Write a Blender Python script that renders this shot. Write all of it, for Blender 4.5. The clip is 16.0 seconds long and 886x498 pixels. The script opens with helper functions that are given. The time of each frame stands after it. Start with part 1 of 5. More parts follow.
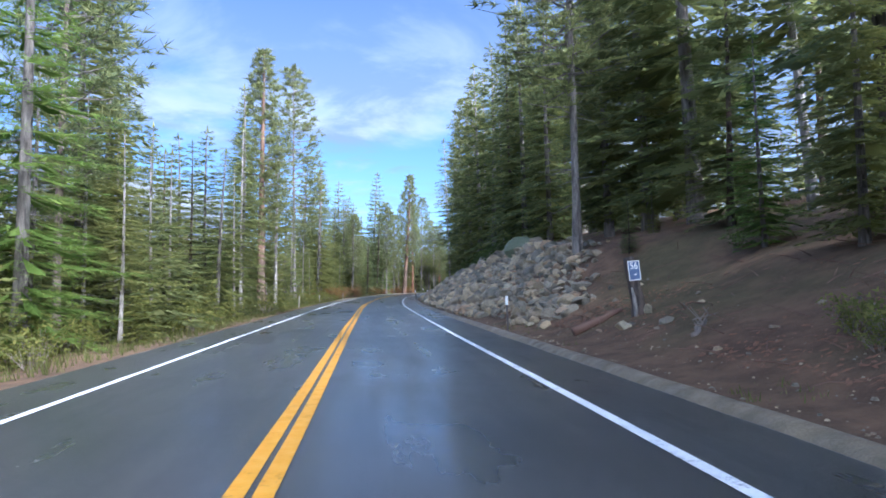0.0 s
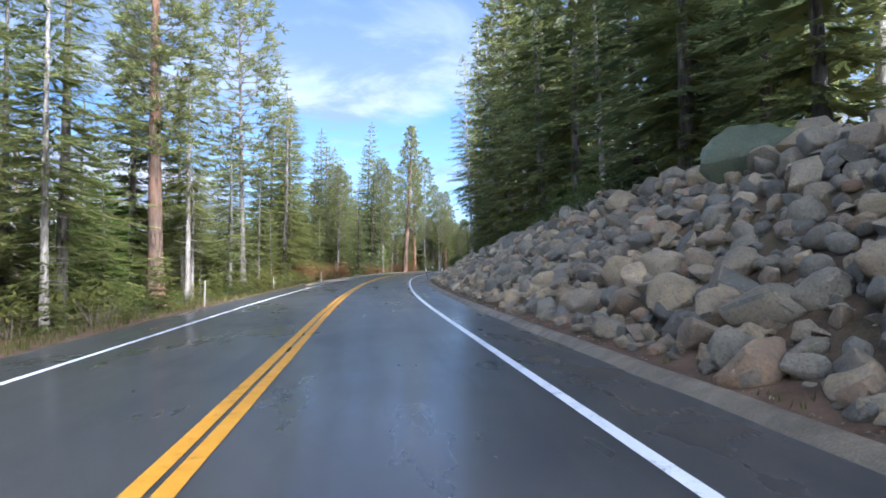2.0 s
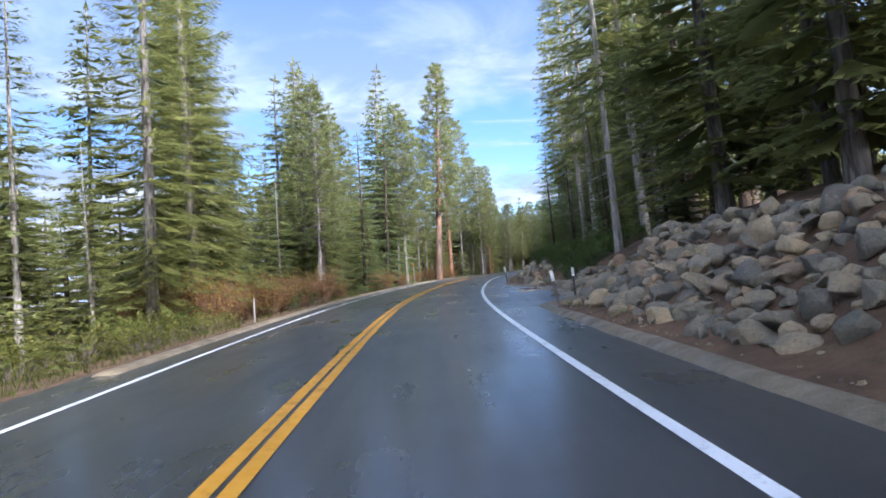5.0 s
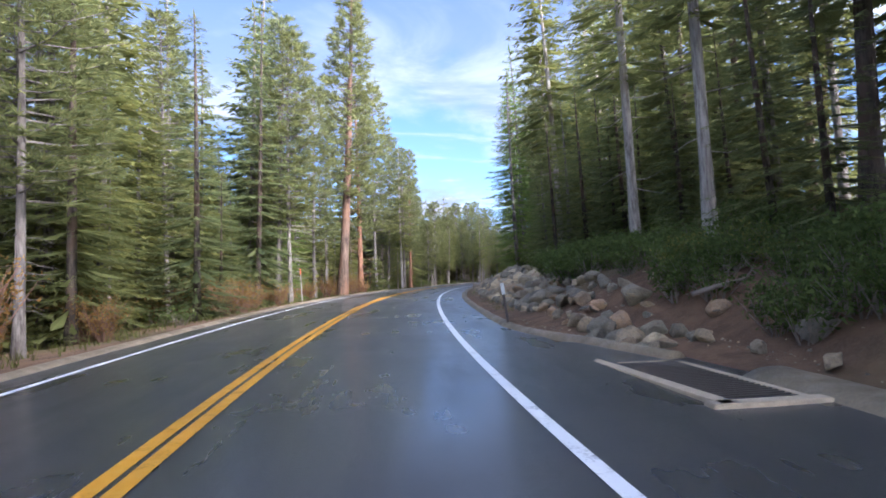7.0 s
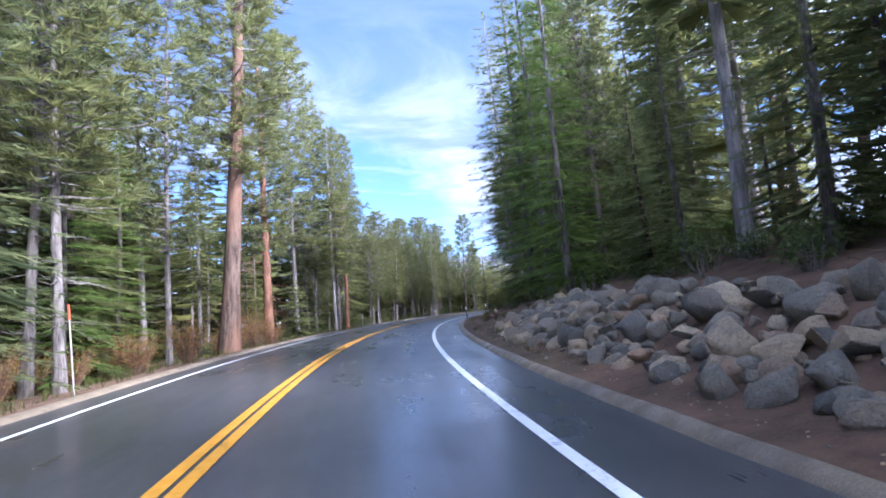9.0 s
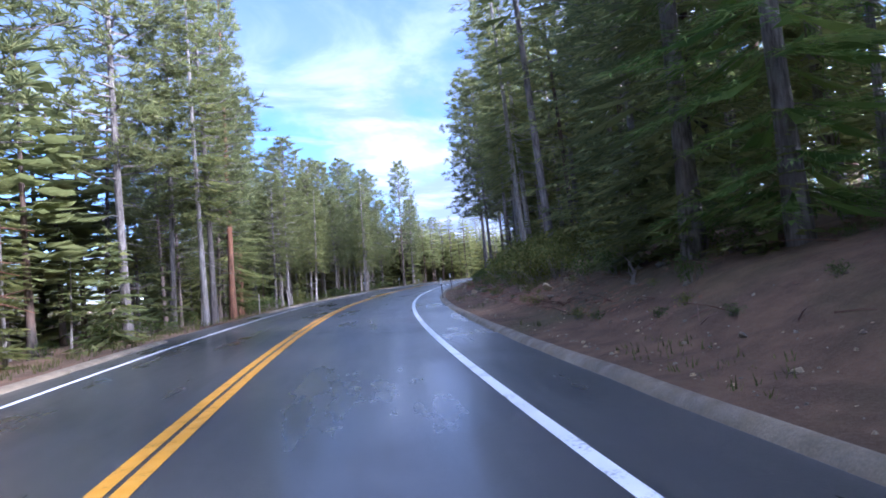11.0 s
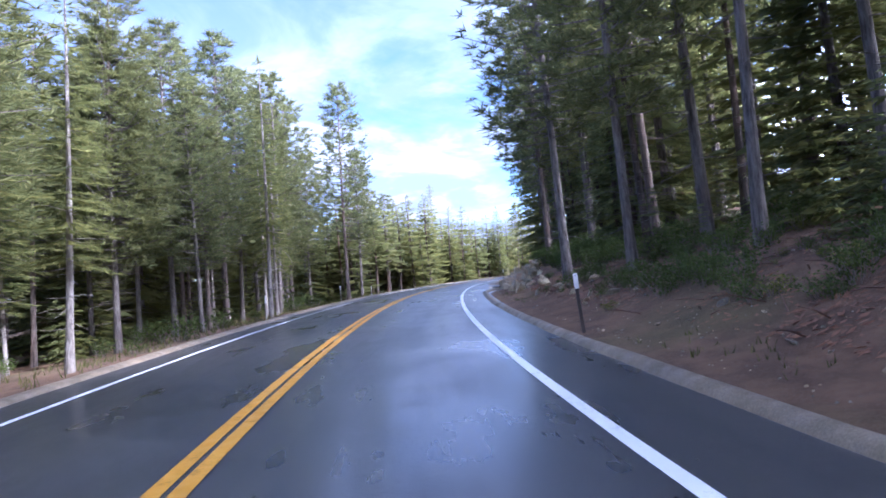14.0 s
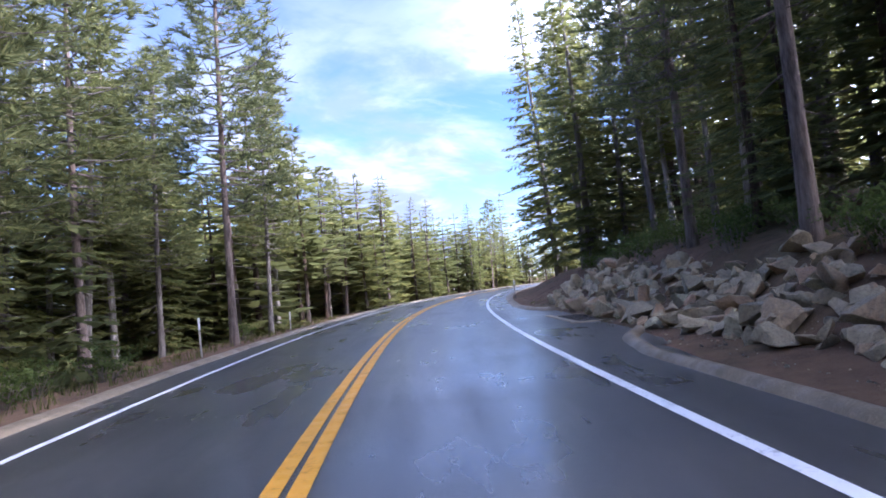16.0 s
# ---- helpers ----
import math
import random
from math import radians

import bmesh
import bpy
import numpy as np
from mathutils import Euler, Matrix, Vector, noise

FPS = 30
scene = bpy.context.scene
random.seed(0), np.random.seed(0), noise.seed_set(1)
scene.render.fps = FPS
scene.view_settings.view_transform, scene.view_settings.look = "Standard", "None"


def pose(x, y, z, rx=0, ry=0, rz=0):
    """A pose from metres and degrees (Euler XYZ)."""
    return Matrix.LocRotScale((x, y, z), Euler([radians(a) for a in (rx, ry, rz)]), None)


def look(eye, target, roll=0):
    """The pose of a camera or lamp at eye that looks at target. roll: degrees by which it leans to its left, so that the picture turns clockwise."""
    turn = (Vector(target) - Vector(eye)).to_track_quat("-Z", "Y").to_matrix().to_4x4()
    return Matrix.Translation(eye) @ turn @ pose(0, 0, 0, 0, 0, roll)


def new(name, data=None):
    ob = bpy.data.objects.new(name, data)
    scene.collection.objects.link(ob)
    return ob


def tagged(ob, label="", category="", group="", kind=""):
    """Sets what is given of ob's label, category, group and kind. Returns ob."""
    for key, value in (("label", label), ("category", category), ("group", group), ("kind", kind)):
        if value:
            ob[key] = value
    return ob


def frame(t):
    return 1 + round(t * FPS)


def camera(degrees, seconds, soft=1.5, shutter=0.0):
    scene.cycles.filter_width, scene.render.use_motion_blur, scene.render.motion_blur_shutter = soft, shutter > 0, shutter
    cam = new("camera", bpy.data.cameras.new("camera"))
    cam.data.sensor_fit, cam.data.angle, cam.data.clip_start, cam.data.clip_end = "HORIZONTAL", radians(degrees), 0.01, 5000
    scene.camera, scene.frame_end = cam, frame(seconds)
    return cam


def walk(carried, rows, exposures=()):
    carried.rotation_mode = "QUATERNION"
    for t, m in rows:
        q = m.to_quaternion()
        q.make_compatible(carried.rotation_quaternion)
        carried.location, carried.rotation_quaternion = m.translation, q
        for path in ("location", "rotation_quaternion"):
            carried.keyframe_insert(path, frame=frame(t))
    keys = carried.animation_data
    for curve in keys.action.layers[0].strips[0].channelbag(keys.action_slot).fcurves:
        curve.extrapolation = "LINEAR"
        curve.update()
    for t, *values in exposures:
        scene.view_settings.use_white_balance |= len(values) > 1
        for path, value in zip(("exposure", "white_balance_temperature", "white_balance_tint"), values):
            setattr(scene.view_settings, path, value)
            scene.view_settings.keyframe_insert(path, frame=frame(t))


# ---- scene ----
cam = camera(66.3, 16.0, soft=1.75)
walk(cam, [
    (0.0, pose(0.88, -21.01, 1.36, 93.63, 0.89, -6.07)),
    (0.5, pose(1.07, -13.70, 1.39, 93.34, 0.98, -7.67)),
    (1.0, pose(1.20, -6.22, 1.43, 92.55, 2.29, -7.61)),
    (1.5, pose(1.37, 1.11, 1.47, 91.96, 2.63, -6.73)),
    (2.0, pose(1.46, 8.33, 1.50, 91.76, 0.92, -6.42)),
    (2.5, pose(1.56, 15.42, 1.55, 91.86, 0.93, -8.69)),
    (3.0, pose(1.64, 22.48, 1.59, 92.16, 2.76, -5.24)),
    (3.5, pose(1.69, 29.45, 1.64, 92.25, 3.64, -3.83)),
    (4.0, pose(1.76, 36.39, 1.69, 92.27, 4.11, -3.39)),
    (4.5, pose(1.93, 43.29, 1.75, 92.22, 4.39, -3.80)),
    (5.0, pose(2.22, 50.12, 1.82, 92.13, 4.69, -4.58)),
    (5.5, pose(2.63, 56.87, 1.89, 92.01, 5.22, -5.61)),
    (6.0, pose(3.20, 63.39, 1.96, 91.78, 6.18, -7.91)),
    (6.5, pose(3.74, 69.82, 2.03, 91.51, 5.20, -11.45)),
    (7.0, pose(4.33, 76.20, 2.11, 92.60, 2.52, -12.46)),
    (7.5, pose(5.05, 82.49, 2.18, 93.87, 2.62, -11.65)),
    (8.0, pose(5.86, 89.02, 2.26, 94.76, 3.03, -13.49)),
    (8.5, pose(6.91, 95.63, 2.35, 94.92, 3.93, -16.44)),
    (9.0, pose(8.08, 102.22, 2.44, 94.96, 4.39, -18.36)),
    (9.5, pose(9.40, 108.69, 2.51, 93.38, 5.38, -20.43)),
    (10.0, pose(10.83, 114.90, 2.57, 92.63, 5.57, -22.18)),
    (10.5, pose(12.44, 121.10, 2.63, 92.21, 5.42, -23.87)),
    (11.0, pose(14.21, 127.30, 2.66, 92.00, 5.10, -25.46)),
    (11.5, pose(16.15, 133.46, 2.70, 91.88, 4.78, -27.00)),
    (12.0, pose(18.22, 139.58, 2.72, 91.73, 4.63, -28.63)),
    (12.5, pose(20.39, 145.55, 2.74, 91.64, 4.78, -30.65)),
    (13.0, pose(22.73, 151.67, 2.75, 92.41, 3.73, -30.82)),
    (13.5, pose(25.24, 157.92, 2.77, 92.51, 5.65, -30.80)),
    (14.0, pose(27.99, 164.18, 2.80, 91.95, 5.17, -31.40)),
    (14.5, pose(30.98, 170.56, 2.81, 91.69, 5.29, -31.94)),
    (15.0, pose(34.10, 176.79, 2.84, 93.06, 5.36, -31.76)),
    (15.5, pose(37.40, 182.93, 2.86, 93.78, 6.07, -33.38)),
    (16.0, pose(41.11, 189.19, 2.89, 92.70, 5.51, -36.03)),
], exposures=[(0.0, 1.93, 5050, 14), (1.5, 2.06, 5250, 15), (3.0, 2.10, 5500, 14), (5.5, 2.12, 5500, 17), (7.0, 2.27, 5550, 21), (9.0, 2.32, 5050, 25), (9.5, 2.26, 5000, 25), (12.0, 2.62, 4850, 29), (13.5, 2.68, 4950, 30), (14.5, 2.66, 5050, 30), (16.0, 2.44, 5250, 30)])

# ---- sky and sun ----
SUN_AZ, SUN_EL = 141.0, 39.0   # degrees clockwise from the road's first heading, degrees up
world = bpy.data.worlds.new("sky")
scene.world = world
world.use_nodes = True
wn, wl = world.node_tree.nodes, world.node_tree.links
wn.clear()
w_out = wn.new("ShaderNodeOutputWorld")
w_bg = wn.new("ShaderNodeBackground")
w_sky = wn.new("ShaderNodeTexSky")
w_sky.sky_type = "NISHITA"
w_sky.sun_disc = False
w_sky.sun_elevation = radians(SUN_EL)
w_sky.sun_rotation = radians(SUN_AZ)
w_sky.air_density, w_sky.dust_density, w_sky.ozone_density = 1.0, 0.0, 4.0
w_sky.altitude = 1800.0
w_co = wn.new("ShaderNodeTexCoord")
w_sep = wn.new("ShaderNodeSeparateXYZ")
wl.new(w_co.outputs["Generated"], w_sep.inputs[0])
# flat cloud layer: direction divided by its height, so that clouds shrink towards the horizon
w_h = wn.new("ShaderNodeMath"); w_h.operation = "MAXIMUM"; w_h.inputs[1].default_value = 0.0
wl.new(w_sep.outputs[2], w_h.inputs[0])
w_h2 = wn.new("ShaderNodeMath"); w_h2.operation = "ADD"; w_h2.inputs[1].default_value = 0.22
wl.new(w_h.outputs[0], w_h2.inputs[0])
w_div = wn.new("ShaderNodeVectorMath"); w_div.operation = "DIVIDE"
w_comb = wn.new("ShaderNodeCombineXYZ")
for i in range(3):
    wl.new(w_h2.outputs[0], w_comb.inputs[i])
wl.new(w_co.outputs["Generated"], w_div.inputs[0])
wl.new(w_comb.outputs[0], w_div.inputs[1])


def sky_noise(scale, detail, rough, stretch, turn):
    m = wn.new("ShaderNodeMapping")
    m.inputs["Scale"].default_value = stretch
    m.inputs["Rotation"].default_value = (0, 0, radians(turn))
    n = wn.new("ShaderNodeTexNoise")
    n.inputs["Scale"].default_value, n.inputs["Detail"].default_value, n.inputs["Roughness"].default_value = scale, detail, rough
    n.inputs["Distortion"].default_value = 0.4
    wl.new(w_div.outputs[0], m.inputs[0])
    wl.new(m.outputs[0], n.inputs["Vector"])
    return n.outputs[0]


def sky_ramp(value, lo, hi, top=1.0):
    r = wn.new("ShaderNodeMapRange")
    r.interpolation_type = "SMOOTHSTEP"
    r.inputs[1].default_value, r.inputs[2].default_value, r.inputs[4].default_value = lo, hi, top
    wl.new(value, r.inputs[0])
    return r.outputs[0]


cirrus = sky_ramp(sky_noise(2.6, 8, 0.62, (1.0, 2.8, 1.0), 60), 0.50, 0.76, 0.66)
cumulus = sky_ramp(sky_noise(0.9, 9, 0.55, (1.0, 1.0, 1.0), 0), 0.43, 0.56, 1.0)
low = sky_ramp(w_sep.outputs[2], 0.55, 0.12, 1.0)
w_m = wn.new("ShaderNodeMath"); w_m.operation = "MULTIPLY"
wl.new(cumulus, w_m.inputs[0]); wl.new(low, w_m.inputs[1])
w_mx = wn.new("ShaderNodeMath"); w_mx.operation = "MAXIMUM"
wl.new(cirrus, w_mx.inputs[0]); wl.new(w_m.outputs[0], w_mx.inputs[1])
w_mix = wn.new("ShaderNodeMix"); w_mix.data_type = "RGBA"
wl.new(w_mx.outputs[0], w_mix.inputs["Factor"])
wl.new(w_sky.outputs[0], w_mix.inputs[6])
wl.new(w_mix.outputs[2], w_bg.inputs[0])
# clouds glow more the nearer they stand to the sun, boosted mostly out of view as fill light
w_dot = wn.new("ShaderNodeVectorMath"); w_dot.operation = "DOT_PRODUCT"
w_dot.inputs[1].default_value = (math.sin(radians(SUN_AZ)) * math.cos(radians(SUN_EL)), math.cos(radians(SUN_AZ)) * math.cos(radians(SUN_EL)), math.sin(radians(SUN_EL)))
wl.new(w_co.outputs["Generated"], w_dot.inputs[0])
w_glow = wn.new("ShaderNodeMapRange"); w_glow.interpolation_type = "SMOOTHSTEP"
w_glow.inputs[1].default_value, w_glow.inputs[2].default_value, w_glow.inputs[3].default_value, w_glow.inputs[4].default_value = 0.0, 1.0, 0.95, 45.0
wl.new(w_dot.outputs["Value"], w_glow.inputs[0])
w_tint = wn.new("ShaderNodeVectorMath"); w_tint.operation = "SCALE"
w_bel = wn.new("ShaderNodeMix"); w_bel.data_type = "RGBA"
wl.new(sky_ramp(sky_noise(2.1, 6, 0.6, (1.0, 1.3, 1.0), 25), 0.40, 0.62, 1.0), w_bel.inputs["Factor"])
w_bel.inputs[6].default_value, w_bel.inputs[7].default_value = (2.4, 2.85, 3.7, 1), (4.7, 4.9, 5.2, 1)
wl.new(w_bel.outputs[2], w_tint.inputs[0])
wl.new(w_glow.outputs[0], w_tint.inputs["Scale"])
# warm tint on the boosted clouds, so that their fill is less blue
w_warm = wn.new("ShaderNodeMix"); w_warm.data_type, w_warm.blend_type = "RGBA", "MULTIPLY"
wl.new(sky_ramp(w_dot.outputs["Value"], 0.1, 0.9), w_warm.inputs["Factor"])
wl.new(w_tint.outputs[0], w_warm.inputs[6])
w_warm.inputs[7].default_value = (1.12, 0.98, 0.78, 1)
wl.new(w_warm.outputs[2], w_mix.inputs[7])
w_bg.inputs[1].default_value = 0.060
wl.new(w_bg.outputs[0], w_out.inputs[0])

sun = new("sun", bpy.data.lights.new("sun", "SUN"))
sun.data.energy, sun.data.angle, sun.data.color = 3.5, radians(14.0), (1.0, 0.925, 0.81)
sun_way = Vector((math.sin(radians(SUN_AZ)) * math.cos(radians(SUN_EL)), math.cos(radians(SUN_AZ)) * math.cos(radians(SUN_EL)), math.sin(radians(SUN_EL))))
sun.matrix_world = look(sun_way * 200, (0, 0, 0))

# ---- materials ----


class Mat:
    """A node material with a Principled shader; short calls to add nodes."""

    def __init__(self, name, rough=0.8, spec=0.5):
        self.m = bpy.data.materials.new(name)
        self.m.use_nodes = True
        self.n, self.l = self.m.node_tree.nodes, self.m.node_tree.links
        self.b = self.n["Principled BSDF"]
        self.b.inputs["Roughness"].default_value = rough
        self.b.inputs["Specular IOR Level"].default_value = spec

    def put(self, key, value):
        sock = self.b.inputs[key]
        if isinstance(value, (int, float, tuple)):
            sock.default_value = value
        else:
            self.l.new(value, sock)

    def coords(self, kind="Object", scale=(1, 1, 1)):
        c = self.n.new("ShaderNodeTexCoord")
        m = self.n.new("ShaderNodeMapping")
        m.inputs["Scale"].default_value = scale
        self.l.new(c.outputs[kind], m.inputs[0])
        return m.outputs[0]

    def place(self, scale=(1, 1, 1)):
        g = self.n.new("ShaderNodeNewGeometry")
        m = self.n.new("ShaderNodeMapping")
        m.inputs["Scale"].default_value = scale
        self.l.new(g.outputs["Position"], m.inputs[0])
        return m.outputs[0]

    def noise(self, vec, scale, detail=4, rough=0.55):
        t = self.n.new("ShaderNodeTexNoise")
        t.inputs["Scale"].default_value, t.inputs["Detail"].default_value, t.inputs["Roughness"].default_value = scale, detail, rough
        self.l.new(vec, t.inputs["Vector"])
        return t.outputs[0]

    def voronoi(self, vec, scale, feature="F1"):
        t = self.n.new("ShaderNodeTexVoronoi")
        t.feature = feature
        t.inputs["Scale"].default_value = scale
        self.l.new(vec, t.inputs["Vector"])
        return t.outputs[0]

    def ramp(self, value, *stops):
        r = self.n.new("ShaderNodeValToRGB")
        e = r.color_ramp.elements
        while len(e) < len(stops):
            e.new(0.5)
        for el, (pos, col) in zip(e, stops):
            el.position, el.color = pos, (col, col, col, 1) if isinstance(col, (int, float)) else (*col, 1)
        self.l.new(value, r.inputs[0])
        return r.outputs[0]

    def mix(self, fac, a, b, mode="MIX"):
        x = self.n.new("ShaderNodeMix")
        x.data_type, x.blend_type = "RGBA", mode
        for sock, v in ((x.inputs[0], fac), (x.inputs[6], a), (x.inputs[7], b)):
            if isinstance(v, (int, float)):
                sock.default_value = v
            elif isinstance(v, tuple):
                sock.default_value = (*v, 1)
            else:
                self.l.new(v, sock)
        return x.outputs[2]

    def math(self, op, a, b=0.0):
        x = self.n.new("ShaderNodeMath")
        x.operation = op
        for sock, v in zip(x.inputs, (a, b)):
            if isinstance(v, (int, float)):
                sock.default_value = v
            else:
                self.l.new(v, sock)
        return x.outputs[0]

    def bump(self, value, strength=0.4, dist=0.02):
        x = self.n.new("ShaderNodeBump")
        x.inputs["Strength"].default_value, x.inputs["Distance"].default_value = strength, dist
        self.l.new(value, x.inputs["Height"])
        self.l.new(x.outputs[0], self.b.inputs["Normal"])

    def by_object(self):
        return self.n.new("ShaderNodeObjectInfo").outputs["Random"]

    def by_island(self):
        return self.n.new("ShaderNodeNewGeometry").outputs["Random Per Island"]


def asphalt():
    k = Mat("wet_asphalt")
    uv = k.coords("UV")
    far = k.place()
    grain = k.noise(far, 75, 4, 0.8)
    patch = k.noise(k.coords("UV", (1.3, 0.10, 1)), 1.0, 5, 0.6)
    blot = k.noise(far, 0.35, 4, 0.6)
    col = k.mix(k.ramp(grain, (0.36, 0.0), (0.66, 1.0)), (0.022, 0.023, 0.025), (0.086, 0.087, 0.089))
    col = k.mix(k.ramp(blot, (0.40, 0.0), (0.62, 0.55)), col, (0.085, 0.081, 0.074))
    k.put("Base Color", col)
    wet = k.mix(0.5, patch, blot)
    k.put("Roughness", k.ramp(wet, (0.36, 0.22), (0.50, 0.33), (0.64, 0.46)))
    k.put("Specular IOR Level", 0.38)
    k.put("Coat Weight", k.ramp(wet, (0.38, 0.48), (0.62, 0.08)))
    k.put("Coat Roughness", 0.16)
    k.bump(k.mix(0.5, grain, k.noise(far, 16, 4, 0.65)), 0.6, 0.016)
    return k.m


def paint(name, rgb, dirt):
    k = Mat(name, 0.6, 0.3)
    p = k.place()
    wear = k.mix(0.5, k.noise(p, 22, 5, 0.7), k.noise(p, 2.5, 4, 0.6))
    k.put("Base Color", k.mix(k.ramp(wear, (0.54, 0.0), (0.68, 0.9)), rgb, dirt))
    k.put("Roughness", k.ramp(k.noise(p, 5, 3), (0.3, 0.45), (0.7, 0.7)))
    k.bump(k.noise(p, 55, 3, 0.7), 0.25, 0.01)
    return k.m


def kerb_stuff():
    k = Mat("worn_asphalt_kerb", 0.75)
    p = k.place()
    n = k.mix(0.5, k.noise(p, 40, 4, 0.7), k.noise(p, 1.2, 5, 0.6))
    k.put("Base Color", k.ramp(n, (0.32, (0.095, 0.076, 0.050)), (0.52, (0.200, 0.158, 0.098)), (0.72, (0.340, 0.268, 0.168))))
    k.put("Roughness", k.ramp(k.noise(p, 3, 3), (0.35, 0.45), (0.65, 0.85)))
    k.bump(n, 0.5, 0.03)
    return k.m


def soil():
    k = Mat("forest_soil", 0.95, 0.25)
    p = k.place()
    big, mid, fine = k.noise(p, 0.16, 5, 0.6), k.noise(p, 1.4, 6, 0.65), k.noise(p, 26, 4, 0.75)
    earth = k.mix(k.ramp(mid, (0.38, 0.0), (0.64, 1.0)), (0.094, 0.057, 0.034), (0.192, 0.114, 0.064))
    earth = k.mix(k.ramp(fine, (0.45, 0.0), (0.75, 0.7)), earth, (0.18, 0.133, 0.088))
    green = k.mix(k.ramp(fine, (0.35, 0.0), (0.7, 1.0)), (0.035, 0.050, 0.018), (0.12, 0.125, 0.045))
    k.put("Base Color", k.mix(k.ramp(big, (0.52, 0.0), (0.66, 0.45)), earth, green))
    k.bump(k.mix(0.55, mid, fine), 0.8, 0.09)
    return k.m


def rock(name, stops, moss=0.0, dark=0.42):
    k = Mat(name, 0.72, 0.4)
    pick = k.math("FRACT", k.math("ADD", k.by_object(), k.by_island()))
    tone = k.ramp(pick, *((q, (col[0] * 0.90, col[1] * 0.96, col[2] * 0.95)) for q, col in stops))
    q = k.place()
    mott = k.noise(q, 3.2, 6, 0.65)
    tone = k.mix(k.ramp(mott, (0.35, dark), (0.66, 0.0)), tone, (0.10, 0.094, 0.086))
    vein = k.noise(k.place((1, 1, 3.2)), 6.5, 5, 0.6)
    tone = k.mix(k.ramp(vein, (0.52, 0.0), (0.66, 0.35)), tone, (0.30, 0.21, 0.14))
    lich = k.noise(q, 12, 4, 0.7)
    tone = k.mix(k.ramp(lich, (0.58, 0.0), (0.72, 0.55)), tone, (0.40, 0.39, 0.33))
    grow = k.noise(q, 1.7, 5, 0.7)
    tone = k.mix(k.ramp(grow, (0.60 - moss * 0.45, 0.0), (0.72 - moss * 0.30, 0.65)), tone, (0.105, 0.125, 0.045))
    pits = k.noise(q, 21, 5, 0.75)
    tone = k.mix(k.ramp(pits, (0.30, 0.6), (0.52, 0.0)), tone, (0.055, 0.055, 0.05))
    k.put("Base Color", tone)
    k.put("Roughness", k.ramp(mott, (0.3, 0.5), (0.7, 0.9)))
    k.bump(k.mix(0.5, k.noise(q, 5, 7, 0.75), k.noise(q, 30, 4, 0.75)), 1.0, 0.10)
    return k.m


def bark(name, dark, light, red):
    k = Mat(name, 0.92, 0.2)
    p = k.coords("Object", (1, 1, 0.16))
    ridg = k.noise(p, 9, 6, 0.7)
    fine = k.noise(k.coords("Object", (1, 1, 0.3)), 40, 3, 0.7)
    col = k.mix(k.ramp(ridg, (0.38, 0.0), (0.62, 1.0)), dark, light)
    blot = k.noise(k.coords("Object", (1, 1, 0.4)), 1.1, 4, 0.6)
    col = k.mix(k.ramp(blot, (0.45, 0.0), (0.62, 0.7)), col, red)
    col = k.mix(k.ramp(k.by_object(), (0.0, 0.35), (1.0, 0.0)), col, dark)
    k.put("Base Color", col)
    k.bump(k.mix(0.35, ridg, fine), 1.0, 0.07)
    return k.m


def needles(name, deep, mid, tip):
    k = Mat(name, 0.7, 0.14)
    i = k.by_island()
    col = k.ramp(i, (0.0, deep), (0.55, mid), (1.0, tip))
    col = k.mix(k.ramp(k.by_object(), (0.0, 0.0), (1.0, 0.45)), col, (mid[0] * 1.25, mid[1] * 1.04, mid[2] * 0.7))
    k.put("Base Color", col)
        # light that passes through thin needles
    t = k.n.new("ShaderNodeBsdfTranslucent")
    k.l.new(col, t.inputs[0])
    x = k.n.new("ShaderNodeMixShader")
    x.inputs[0].default_value = 0.55
    out = k.n["Material Output"]
    k.l.new(k.b.outputs[0], x.inputs[1]); k.l.new(t.outputs[0], x.inputs[2]); k.l.new(x.outputs[0], out.inputs[0])
    return k.m


def plain(name, rgb, rough, grime=0.35, metal=0.0):
    k = Mat(name, rough)
    p = k.coords("Object")
    n = k.mix(0.5, k.noise(p, 6, 5, 0.65), k.noise(p, 45, 3, 0.7))
    k.put("Base Color", k.mix(k.ramp(n, (0.42, 0.0), (0.68, grime)), rgb, tuple(v * 0.35 + 0.02 for v in rgb)))
    k.put("Metallic", metal)
    k.bump(n, 0.15, 0.01)
    return k.m


M_ASPHALT, M_KERB, M_SOIL = asphalt(), kerb_stuff(), soil()
M_ROCK = rock("boulder_stone", ((0.0, (0.151, 0.129, 0.099)), (0.15, (0.267, 0.223, 0.160)), (0.30, (0.406, 0.329, 0.229)), (0.40, (0.191, 0.167, 0.130)), (0.52, (0.580, 0.408, 0.229)), (0.62, (0.313, 0.249, 0.167)), (0.74, (0.557, 0.329, 0.176)), (0.84, (0.348, 0.292, 0.207)), (0.93, (0.660, 0.456, 0.255)), (1.0, (0.650, 0.509, 0.334))))
M_ROCK_TAN = rock("split_tan_stone", ((0.0, (0.394, 0.329, 0.229)), (0.25, (0.603, 0.466, 0.282)), (0.45, (0.487, 0.403, 0.273)), (0.62, (0.660, 0.488, 0.282)), (0.78, (0.603, 0.360, 0.202)), (0.90, (0.534, 0.456, 0.308)), (1.0, (0.660, 0.572, 0.370))), 0.0, 0.35)
M_ROCK_MOSS = rock("mossy_stone", ((0.0, (0.27, 0.29, 0.22)), (1.0, (0.33, 0.34, 0.26))), 0.8, 0.2)
M_YELLOW = paint("yellow_road_paint", (0.70, 0.335, 0.022), (0.24, 0.15, 0.045))
